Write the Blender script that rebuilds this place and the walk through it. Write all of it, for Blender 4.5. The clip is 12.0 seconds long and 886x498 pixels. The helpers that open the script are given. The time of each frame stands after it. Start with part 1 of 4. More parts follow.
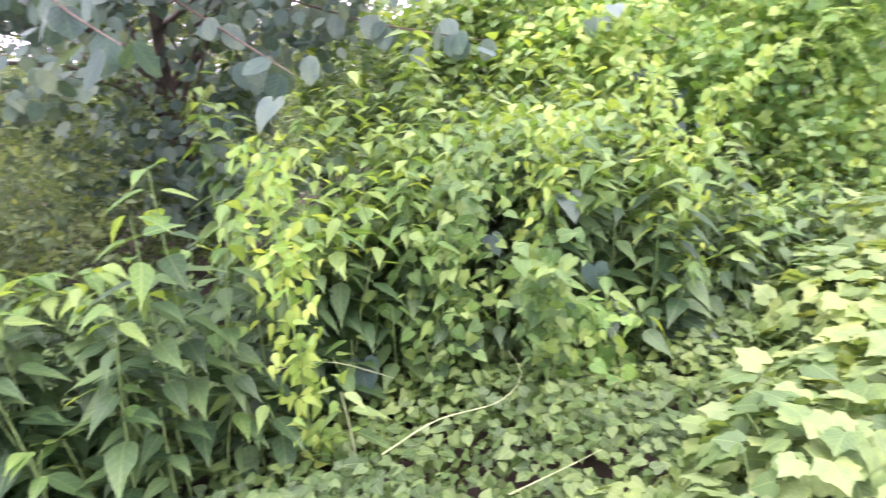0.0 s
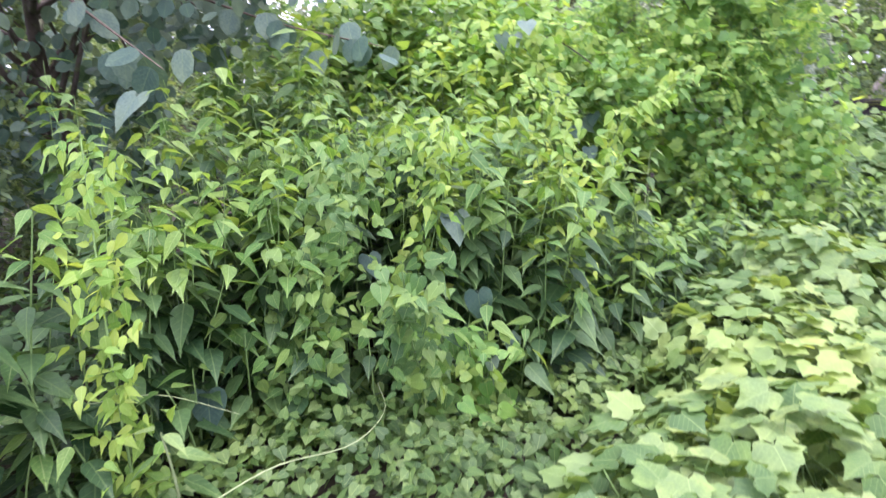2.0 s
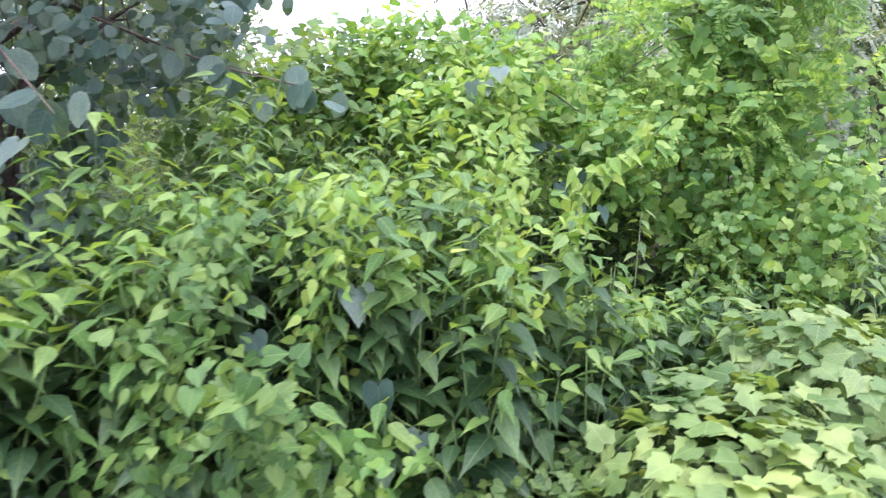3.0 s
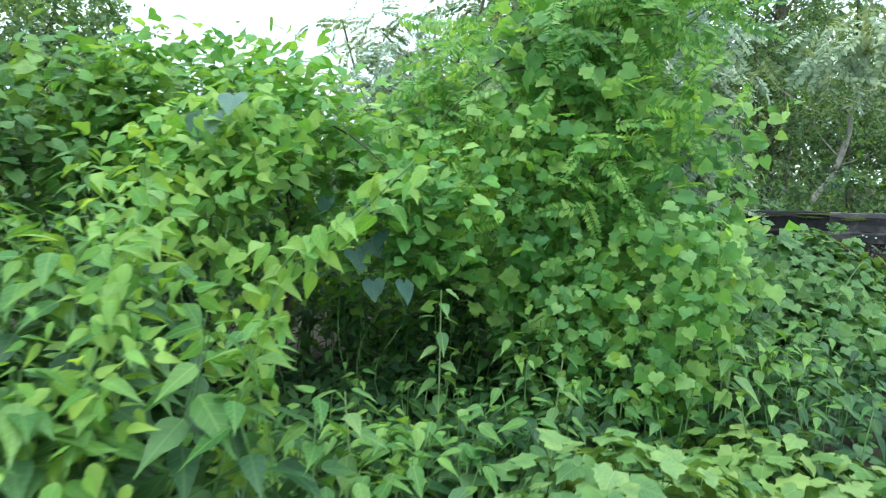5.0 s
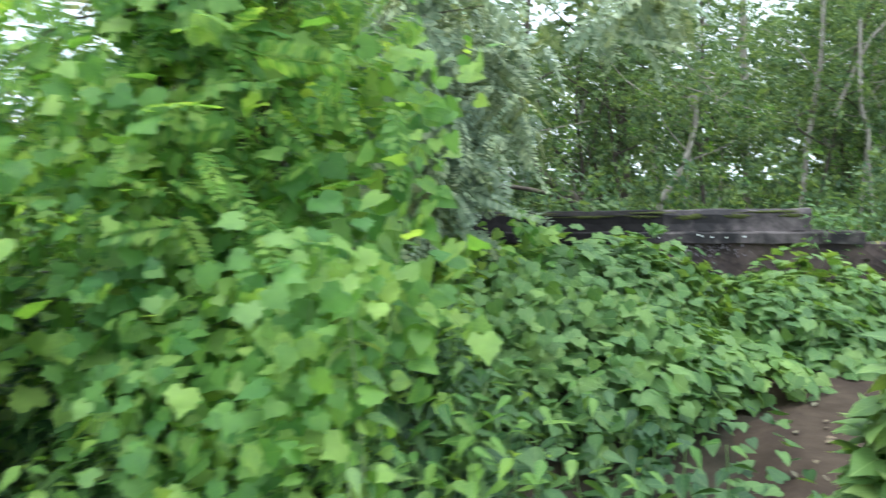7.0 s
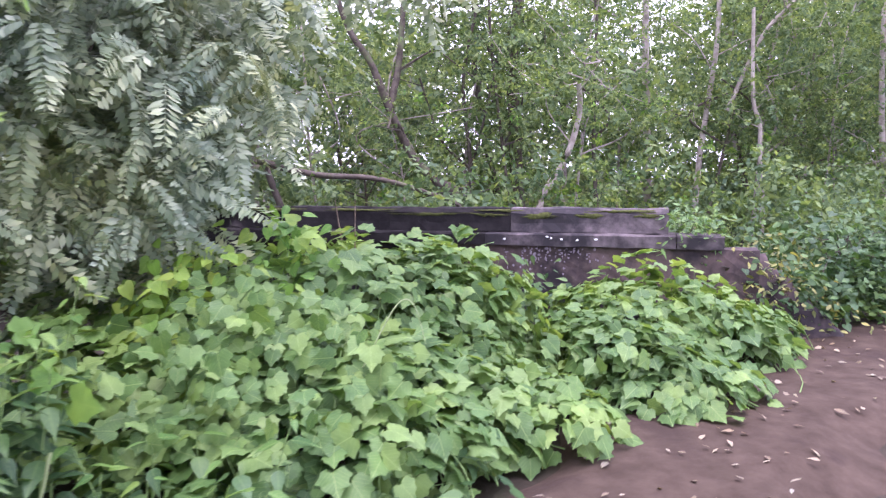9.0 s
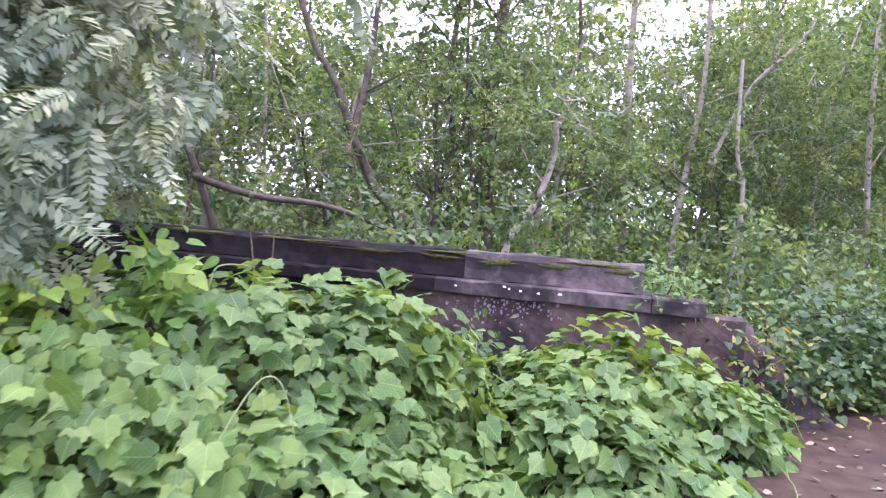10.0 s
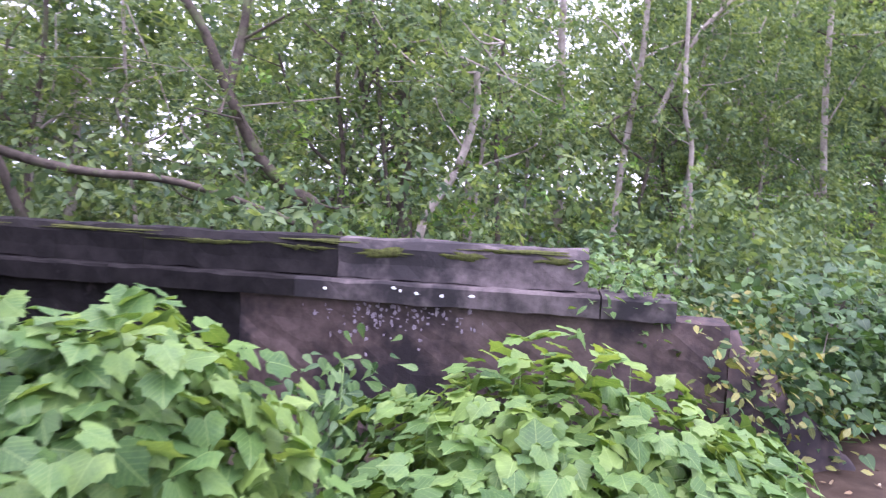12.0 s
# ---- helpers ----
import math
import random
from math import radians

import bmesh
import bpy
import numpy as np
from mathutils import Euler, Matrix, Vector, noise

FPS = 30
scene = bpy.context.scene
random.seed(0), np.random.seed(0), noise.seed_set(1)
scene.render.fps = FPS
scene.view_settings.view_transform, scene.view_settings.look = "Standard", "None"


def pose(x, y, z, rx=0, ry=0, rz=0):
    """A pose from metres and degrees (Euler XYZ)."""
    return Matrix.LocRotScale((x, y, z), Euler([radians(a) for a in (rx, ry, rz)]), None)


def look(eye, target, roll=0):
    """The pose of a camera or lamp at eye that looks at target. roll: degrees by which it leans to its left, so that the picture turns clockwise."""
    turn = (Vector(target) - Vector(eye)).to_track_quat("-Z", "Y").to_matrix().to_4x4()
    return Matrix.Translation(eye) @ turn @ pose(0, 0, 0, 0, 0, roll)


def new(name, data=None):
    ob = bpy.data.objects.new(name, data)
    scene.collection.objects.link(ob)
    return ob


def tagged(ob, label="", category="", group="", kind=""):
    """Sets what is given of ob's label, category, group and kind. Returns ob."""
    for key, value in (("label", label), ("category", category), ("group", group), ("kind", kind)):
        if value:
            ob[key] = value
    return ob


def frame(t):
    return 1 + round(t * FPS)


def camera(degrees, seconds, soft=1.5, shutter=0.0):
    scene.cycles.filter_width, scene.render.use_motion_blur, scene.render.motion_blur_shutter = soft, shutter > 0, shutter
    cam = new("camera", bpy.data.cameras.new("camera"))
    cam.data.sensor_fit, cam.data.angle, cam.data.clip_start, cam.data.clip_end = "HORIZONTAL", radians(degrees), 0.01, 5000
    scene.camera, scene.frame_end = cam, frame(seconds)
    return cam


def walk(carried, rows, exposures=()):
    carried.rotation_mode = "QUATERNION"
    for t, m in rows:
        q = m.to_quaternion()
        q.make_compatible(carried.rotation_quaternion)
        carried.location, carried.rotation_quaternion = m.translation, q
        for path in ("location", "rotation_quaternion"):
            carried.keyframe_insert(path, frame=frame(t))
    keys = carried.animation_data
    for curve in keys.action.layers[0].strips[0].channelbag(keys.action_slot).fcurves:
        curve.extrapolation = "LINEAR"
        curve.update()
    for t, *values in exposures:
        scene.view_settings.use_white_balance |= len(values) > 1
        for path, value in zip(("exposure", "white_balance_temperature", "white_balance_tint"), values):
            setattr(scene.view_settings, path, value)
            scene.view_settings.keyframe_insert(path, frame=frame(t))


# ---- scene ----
cam = camera(67.8, 12.0, soft=1.25, shutter=0.4)
PATH = [
    (0, (0.799, 0.078, 1.577), (0.429, 1.971, 1.051), -4.2),
    (0.5, (0.803, 0.09, 1.569), (0.774, 2.024, 1.059), -3.0),
    (1, (0.806, 0.107, 1.585), (0.963, 2.045, 1.114), -2.6),
    (1.5, (0.824, 0.189, 1.552), (0.855, 2.112, 1.002), -2.6),
    (2, (1.053, 0.392, 1.526), (0.867, 2.321, 1.034), -0.6),
    (2.5, (1.298, 0.657, 1.501), (0.936, 2.596, 1.172), -0.8),
    (3, (1.568, 0.999, 1.532), (1.246, 2.941, 1.18), 0.4),
    (3.5, (1.929, 1.251, 1.545), (1.513, 3.189, 1.28), 1.9),
    (3.7, (2.047, 1.363, 1.553), (1.694, 3.315, 1.295), 1.3),
    (5.3, (2.495, 2.636, 1.557), (2.389, 4.624, 1.36), 0.8),
    (5.5, (2.613, 2.797, 1.542), (2.481, 4.784, 1.351), 0.2),
    (6, (2.965, 3.239, 1.568), (2.978, 5.23, 1.382), -1.7),
    (6.5, (3.389, 3.58, 1.49), (3.348, 5.574, 1.339), -1.6),
    (7, (3.813, 3.951, 1.51), (3.975, 5.936, 1.329), -1.6),
    (7.5, (4.154, 4.335, 1.526), (4.516, 6.286, 1.269), -2.9),
    (7.7, (4.201, 4.494, 1.504), (4.571, 6.443, 1.251), -1.8),
    (9.3, (5.411, 5.123, 1.485), (5.719, 7.09, 1.291), 0.4),
    (9.5, (5.485, 5.312, 1.502), (5.755, 7.286, 1.325), 1.6),
    (10, (5.651, 5.789, 1.493), (6.063, 7.744, 1.388), 4.1),
    (10.5, (5.774, 6.229, 1.504), (6.197, 8.179, 1.365), 2.1),
    (11, (5.982, 6.654, 1.505), (6.208, 8.633, 1.326), 2.7),
    (11.5, (6.247, 7.017, 1.485), (6.715, 8.956, 1.351), 5.4),
    (12, (6.483, 7.388, 1.488), (7.07, 9.292, 1.32), 2.5),
]
EXPOSURES = [(0.0, 2.07, 5900, 48), (1.5, 1.8, 5650, 38), (3.7, 1.47, 5350, 33), (5.3, 1.08, 5150, -11), (6.5, 1.12, 5350, -9), (7.7, 1.47, 5450, 24), (9.3, 1.8, 5450, 44), (12.0, 1.8, 5400, 41)]
walk(cam, [(t, look(eye, target, roll)) for t, eye, target, roll in PATH], EXPOSURES)

# ---- light ----
world = bpy.data.worlds.new("sky")
scene.world = world
world.use_nodes = True
wn = world.node_tree
sky = wn.nodes.new("ShaderNodeTexSky")
sky.sky_type = "NISHITA"
sky.sun_disc = False
sky.sun_elevation = radians(83)
sky.sun_rotation = radians(148)
sky.air_density = 1.5
sky.dust_density = 10.0
sky.ozone_density = 0.8
back = wn.nodes["Background"]
back.inputs["Strength"].default_value = 0.15
# a bright cloud cover lies over the blue
cover = wn.nodes.new("ShaderNodeMix")
cover.data_type = "RGBA"
cover.inputs["Factor"].default_value = 0.7
cover.inputs["B"].default_value = (9.0, 8.9, 8.7, 1)
wn.links.new(sky.outputs[0], cover.inputs["A"])
wn.links.new(cover.outputs["Result"], back.inputs["Color"])
sun_data = bpy.data.lights.new("sun", "SUN")
sun_data.energy = 0.95
sun_data.angle = radians(40)
sun_data.color = (1.0, 0.96, 0.88)
sun = new("sun", sun_data)
sun.matrix_world = look((2.0, -3.2, 30), (0, 0, 0))


# ---- materials ----
def shader(name):
    mat = bpy.data.materials.new(name)
    mat.use_nodes = True
    nt = mat.node_tree
    return mat, nt, nt.nodes["Principled BSDF"]


def node(nt, kind, **values):
    n = nt.nodes.new(kind)
    for key, value in values.items():
        n.inputs[key].default_value = value
    return n


def ramp(nt, source, *stops):
    n = nt.nodes.new("ShaderNodeValToRGB")
    while len(n.color_ramp.elements) < len(stops):
        n.color_ramp.elements.new(0.5)
    for e, (at, colour) in zip(n.color_ramp.elements, stops):
        e.position, e.color = at, (*colour, 1)
    nt.links.new(source, n.inputs[0])
    return n


def math_node(nt, op, a, b=0.5):
    n = nt.nodes.new("ShaderNodeMath")
    n.operation = op
    for slot, v in ((0, a), (1, b)):
        if isinstance(v, (int, float)):
            n.inputs[slot].default_value = v
        else:
            nt.links.new(v, n.inputs[slot])
    return n.outputs[0]


def leaf_material(name, dark, mid, light, through_light=0.35, rough=0.5, veins=0.35):
    """Leaf blades that differ from one to the next, with paler veins, blemishes and light that shines through."""
    mat, nt, bsdf = shader(name)
    L = nt.links
    geo, info = nt.nodes.new("ShaderNodeNewGeometry"), nt.nodes.new("ShaderNodeObjectInfo")
    pick = math_node(nt, "FRACT", math_node(nt, "ADD", geo.outputs["Random Per Island"], info.outputs["Random"]))
    colours = ramp(nt, pick, (0.0, dark), (0.45, mid), (0.85, light), (1.0, tuple(c * 0.9 for c in light)))
    coords = nt.nodes.new("ShaderNodeTexCoord")
    grain = node(nt, "ShaderNodeTexNoise", Scale=14.0, Detail=4.0)
    L.new(coords.outputs["Object"], grain.inputs["Vector"])
    blotch = ramp(nt, grain.outputs["Fac"], (0.3, (0.72, 0.74, 0.7)), (0.7, (1.15, 1.1, 1.0)))
    mix = nt.nodes.new("ShaderNodeMix")
    mix.data_type, mix.blend_type = "RGBA", "MULTIPLY"
    mix.inputs["Factor"].default_value = 0.8
    L.new(colours.outputs["Color"], mix.inputs["A"])
    L.new(blotch.outputs["Color"], mix.inputs["B"])
    broad = node(nt, "ShaderNodeTexNoise", Scale=1.1, Detail=2.0)
    L.new(coords.outputs["Object"], broad.inputs["Vector"])
    drift = ramp(nt, broad.outputs["Fac"], (0.32, (0.62, 0.7, 0.8)), (0.68, (1.3, 1.18, 0.95)))
    mix3 = nt.nodes.new("ShaderNodeMix")
    mix3.data_type, mix3.blend_type = "RGBA", "MULTIPLY"
    mix3.inputs["Factor"].default_value = 0.85
    L.new(mix.outputs["Result"], mix3.inputs["A"])
    L.new(drift.outputs["Color"], mix3.inputs["B"])
    mix = mix3
    sep = nt.nodes.new("ShaderNodeSeparateXYZ")
    L.new(coords.outputs["UV"], sep.inputs[0])
    across = math_node(nt, "ABSOLUTE", math_node(nt, "SUBTRACT", sep.outputs["X"], 0.5))
    mid_rib = math_node(nt, "LESS_THAN", across, 0.014)
    slant = math_node(nt, "SUBTRACT", sep.outputs["Y"], math_node(nt, "MULTIPLY", across, 0.9))
    side = math_node(nt, "LESS_THAN", math_node(nt, "FRACT", math_node(nt, "MULTIPLY", slant, 6.0)), 0.09)
    vein = math_node(nt, "MULTIPLY", math_node(nt, "MAXIMUM", mid_rib, math_node(nt, "MULTIPLY", side, 0.6)), veins)
    mix2 = nt.nodes.new("ShaderNodeMix")
    mix2.data_type = "RGBA"
    L.new(vein, mix2.inputs["Factor"])
    L.new(mix.outputs["Result"], mix2.inputs["A"])
    mix2.inputs["B"].default_value = (0.34, 0.46, 0.16, 1)
    L.new(mix2.outputs["Result"], bsdf.inputs["Base Color"])
    bsdf.inputs["Roughness"].default_value = rough
    bsdf.inputs["Specular IOR Level"].default_value = 0.3
    bump = node(nt, "ShaderNodeBump", Strength=0.25, Distance=0.01)
    L.new(math_node(nt, "ADD", grain.outputs["Fac"], vein), bump.inputs["Height"])
    L.new(bump.outputs["Normal"], bsdf.inputs["Normal"])
    glow = nt.nodes.new("ShaderNodeBsdfTranslucent")
    tint = nt.nodes.new("ShaderNodeMix")
    tint.data_type, tint.blend_type = "RGBA", "MULTIPLY"
    tint.inputs["Factor"].default_value = 1.0
    tint.inputs["B"].default_value = (1.5, 1.35, 0.55, 1)
    L.new(mix2.outputs["Result"], tint.inputs["A"])
    L.new(tint.outputs["Result"], glow.inputs["Color"])
    both = nt.nodes.new("ShaderNodeMixShader")
    both.inputs[0].default_value = through_light
    L.new(bsdf.outputs[0], both.inputs[1])
    L.new(glow.outputs[0], both.inputs[2])
    L.new(both.outputs[0], nt.nodes["Material Output"].inputs["Surface"])
    return mat


def rough_material(name, dark, light, scale, detail=6.0, bump_depth=0.02, rough=0.9, spots=None, spot_scale=2.0, spot_at=0.6):
    """Bark, soil or masonry: two scales of noise, with stains of their own colour."""
    mat, nt, bsdf = shader(name)
    L = nt.links
    coords = nt.nodes.new("ShaderNodeTexCoord")
    fine = node(nt, "ShaderNodeTexNoise", Scale=scale, Detail=detail, Roughness=0.65)
    L.new(coords.outputs["Object"], fine.inputs["Vector"])
    colour = ramp(nt, fine.outputs["Fac"], (0.3, dark), (0.7, light)).outputs["Color"]
    if spots:
        big = node(nt, "ShaderNodeTexNoise", Scale=spot_scale, Detail=5.0, Roughness=0.7)
        L.new(coords.outputs["Object"], big.inputs["Vector"])
        where = ramp(nt, big.outputs["Fac"], (spot_at - 0.06, (0, 0, 0)), (spot_at + 0.06, (1, 1, 1)))
        mix = nt.nodes.new("ShaderNodeMix")
        mix.data_type = "RGBA"
        L.new(where.outputs["Color"], mix.inputs["Factor"])
        L.new(colour, mix.inputs["A"])
        mix.inputs["B"].default_value = (*spots, 1)
        colour = mix.outputs["Result"]
    L.new(colour, bsdf.inputs["Base Color"])
    bsdf.inputs["Roughness"].default_value = rough
    bsdf.inputs["Specular IOR Level"].default_value = 0.12
    bump = node(nt, "ShaderNodeBump", Strength=0.7, Distance=bump_depth)
    L.new(fine.outputs["Fac"], bump.inputs["Height"])
    L.new(bump.outputs["Normal"], bsdf.inputs["Normal"])
    return mat


lobed_green = leaf_material("lobed_leaf", (0.065, 0.14, 0.04), (0.105, 0.205, 0.06), (0.165, 0.275, 0.085))
pale_green = leaf_material("pale_lobed_leaf", (0.085, 0.17, 0.05), (0.145, 0.25, 0.075), (0.23, 0.335, 0.115))
mat_green = leaf_material("creeper_leaf", (0.042, 0.094, 0.024), (0.073, 0.147, 0.036), (0.125, 0.21, 0.058))
weed_green = leaf_material("weed_leaf", (0.022, 0.062, 0.022), (0.045, 0.105, 0.034), (0.095, 0.18, 0.058), 0.28, 0.5, 0.14)
young_green = leaf_material("young_weed_leaf", (0.07, 0.17, 0.04), (0.12, 0.245, 0.055), (0.2, 0.33, 0.08), 0.42, 0.5)
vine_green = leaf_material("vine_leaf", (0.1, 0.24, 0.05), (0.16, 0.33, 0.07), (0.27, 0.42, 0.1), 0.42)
blue_green = leaf_material("broad_leaf", (0.04, 0.09, 0.068), (0.08, 0.15, 0.117), (0.16, 0.24, 0.195), 0.3, 0.55, 0.12)
frond_green = leaf_material("frond_leaf", (0.12, 0.175, 0.11), (0.22, 0.295, 0.195), (0.36, 0.435, 0.31), 0.25, 0.45, 0.0)
bush_green = leaf_material("bush_leaf", (0.11, 0.25, 0.07), (0.2, 0.38, 0.1), (0.34, 0.51, 0.15), 0.58, 0.45, 0.1)
yellow_vine = leaf_material("yellow_vine_leaf", (0.15, 0.31, 0.05), (0.23, 0.39, 0.07), (0.36, 0.5, 0.1), 0.45)
thicket_green = leaf_material("thicket_leaf", (0.06, 0.145, 0.038), (0.105, 0.22, 0.052), (0.19, 0.31, 0.08), 0.42)
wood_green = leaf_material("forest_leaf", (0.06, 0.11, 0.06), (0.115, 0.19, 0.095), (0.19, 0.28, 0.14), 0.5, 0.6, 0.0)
# Haze over the far woods is mixed into these paler, bluer leaf tones.
haze_green = leaf_material("hazed_distant_leaf", (0.08, 0.13, 0.095), (0.14, 0.2, 0.14), (0.22, 0.29, 0.2), 0.5, 0.5, 0.0)
yellow_leaf = leaf_material("yellow_leaf", (0.09, 0.12, 0.04), (0.15, 0.17, 0.055), (0.26, 0.26, 0.085), 0.4)
dry_leaf = leaf_material("dry_leaf", (0.09, 0.06, 0.05), (0.16, 0.12, 0.095), (0.28, 0.24, 0.2), 0.1, 0.8)
stem_green = rough_material("green_stem", (0.1, 0.17, 0.05), (0.2, 0.3, 0.1), 30, bump_depth=0.002, rough=0.6)
pale_stem = rough_material("pale_stem", (0.2, 0.26, 0.11), (0.33, 0.39, 0.19), 30, bump_depth=0.002, rough=0.6)
twig_brown = rough_material("twig", (0.09, 0.07, 0.05), (0.2, 0.16, 0.12), 30, bump_depth=0.003)
bark_dark = rough_material("dark_bark", (0.05, 0.04, 0.033), (0.13, 0.11, 0.09), 9, spots=(0.12, 0.14, 0.07), spot_scale=2.5)
bark_pale = rough_material("pale_bark", (0.2, 0.17, 0.14), (0.42, 0.38, 0.33), 8, spots=(0.16, 0.14, 0.11), spot_scale=3)
soil = rough_material("soil", (0.02, 0.017, 0.012), (0.05, 0.041, 0.029), 3, 10, 0.06, spots=(0.03, 0.036, 0.016), spot_scale=0.9)
path_soil = rough_material("path_earth", (0.032, 0.022, 0.015), (0.07, 0.051, 0.037), 5, 10, 0.02, spots=(0.036, 0.025, 0.019), spot_scale=1.6, spot_at=0.58)
plaster = rough_material("stained_plaster", (0.053, 0.039, 0.036), (0.155, 0.115, 0.105), 5, 10, 0.02, spots=(0.035, 0.03, 0.032), spot_scale=1.1, spot_at=0.52)
concrete = rough_material("weathered_concrete", (0.05, 0.043, 0.044), (0.17, 0.143, 0.142), 7, 10, 0.015, spots=(0.035, 0.032, 0.034), spot_scale=1.2, spot_at=0.5)
# Black algae stain, with the overhanging tree's shade put into the same dark tones.
shaded_stained_concrete = rough_material("stained_concrete_with_shade", (0.007, 0.0065, 0.007), (0.026, 0.023, 0.023), 6, 10, 0.015, spots=(0.075, 0.064, 0.062), spot_scale=1.6, spot_at=0.66)
moss = rough_material("moss", (0.028, 0.034, 0.012), (0.085, 0.095, 0.026), 40, 6, 0.01)
old_paint = rough_material("old_pale_paint", (0.17, 0.145, 0.17), (0.36, 0.31, 0.35), 30, bump_depth=0.002)
lime = rough_material("white_droppings", (0.6, 0.6, 0.58), (0.85, 0.85, 0.82), 40, bump_depth=0.002)


# ---- shapes ----
rng = np.random.default_rng(7)


def unit(v):
    return v / np.maximum(np.linalg.norm(v, axis=-1, keepdims=True), 1e-9)


def mesh_of(name, verts, faces, mat, uv=None, smooth=True):
    """A mesh from arrays of corners and of triangles or quads."""
    me = bpy.data.meshes.new(name)
    verts, faces = np.asarray(verts, np.float32), np.asarray(faces, np.int32)
    n = faces.shape[1]
    me.vertices.add(len(verts))
    me.vertices.foreach_set("co", verts.ravel())
    me.loops.add(faces.size)
    me.loops.foreach_set("vertex_index", faces.ravel())
    me.polygons.add(len(faces))
    me.polygons.foreach_set("loop_start", np.arange(0, faces.size, n, dtype=np.int32))
    me.polygons.foreach_set("use_smooth", np.full(len(faces), smooth))
    if uv is not None:
        layer = me.uv_layers.new(name="UVMap")
        layer.data.foreach_set("uv", np.asarray(uv, np.float32)[faces.ravel()].ravel())
    me.materials.append(mat)
    me.update(calc_edges=True)
    return me


def blade(half, fold=0.16, droop=0.3, ripple=0.03, seed=0):
    """A leaf blade of unit length along +y, from the half outline (x, y), folded at the midrib and drooping."""
    r = np.random.default_rng(seed)
    half = np.array(half, float)
    n = len(half)
    mid = np.c_[np.zeros(n), np.clip(half[:, 1], 0, None)]
    verts = []
    for side in (-1, 1):
        verts.append(np.c_[side * half[:, 0], half[:, 1]])
    flat = np.concatenate([verts[0], mid, verts[1]])
    z = fold * np.abs(flat[:, 0]) - droop * np.clip(flat[:, 1], 0, 2) ** 2 * 0.5 - 0.35 * flat[:, 0] ** 2
    z += r.normal(0, ripple, len(flat)) * (np.abs(flat[:, 0]) > 0.01)
    faces = []
    for k in range(n - 1):
        a, b, c, d = k, k + n, k + n + 1, k + 1
        faces += [(a, b, c), (a, c, d)]
        a, b, c, d = k + n, k + 2 * n, k + 2 * n + 1, k + n + 1
        faces += [(a, b, c), (a, c, d)]
    uv = np.c_[flat[:, 0] + 0.5, flat[:, 1]]
    return np.c_[flat, z], np.array(faces), uv


def family(half, count=4, **kw):
    return [blade(half, seed=s, **kw) for s in range(count)]


LOBED = family([(0.0, 0.07), (0.16, -0.12), (0.37, -0.1), (0.44, 0.06), (0.6, 0.25), (0.45, 0.36), (0.42, 0.58), (0.27, 0.64), (0.13, 0.8), (0.0, 1.0)], fold=0.12, droop=0.36, ripple=0.03)
HEART = family([(0.0, 0.08), (0.1, -0.06), (0.24, -0.1), (0.38, -0.02), (0.44, 0.14), (0.42, 0.32), (0.33, 0.54), (0.18, 0.76), (0.05, 0.94), (0.0, 1.03)], fold=0.2, droop=0.34, ripple=0.02)
SMALL_HEART = family([(0.0, 0.06), (0.22, -0.11), (0.43, 0.04), (0.44, 0.3), (0.27, 0.63), (0.0, 1.0)], fold=0.2, droop=0.3, ripple=0.02)
OVATE = family([(0.0, 0.0), (0.15, 0.08), (0.235, 0.24), (0.21, 0.44), (0.12, 0.68), (0.04, 0.88), (0.0, 1.08)], fold=0.28, droop=0.42, ripple=0.015)
ROUND = family([(0.0, 0.0), (0.27, 0.08), (0.4, 0.36), (0.33, 0.68), (0.13, 0.9), (0.0, 0.97)], fold=0.12, droop=0.2, ripple=0.015)
SIMPLE = family([(0.0, 0.0), (0.24, 0.3), (0.2, 0.65), (0.0, 1.0)], fold=0.2, droop=0.3, ripple=0.02)


def make_frond(pairs, seed):
    """A feathered leaf of unit length: a thin midrib with two rows of narrow leaflets."""
    r = np.random.default_rng(seed)
    verts, faces = [], []

    def quad(a, b, w):
        d = unit(b - a)
        s = unit(np.cross(d, (0, 0, 1.0))) * w
        k = len(verts)
        verts.extend([a, (a + b) / 2 + s, b, (a + b) / 2 - s])
        faces.extend([(k, k + 1, k + 2), (k, k + 2, k + 3)])

    def spine(t):
        return np.array([0.0, t, -0.32 * t * t])

    quad(spine(0.0), spine(0.55), 0.008)
    quad(spine(0.5), spine(1.0), 0.006)
    for k in range(pairs):
        t = 0.16 + 0.84 * k / (pairs - 1)
        long = 0.25 * (1 - 0.7 * abs(t - 0.45)) * r.uniform(0.75, 1.1)
        for side in (-1, 1):
            a = spine(t)
            quad(a, a + np.array([side * long * 0.9, long * r.uniform(0.25, 0.6), -long * r.uniform(0.0, 0.6)]), 0.045)
    v = np.array(verts)
    return v, np.array(faces), np.c_[np.zeros(len(v)), np.zeros(len(v))]


FROND = [make_frond(n, s) for s, n in enumerate((13, 13, 13, 13, 13))]


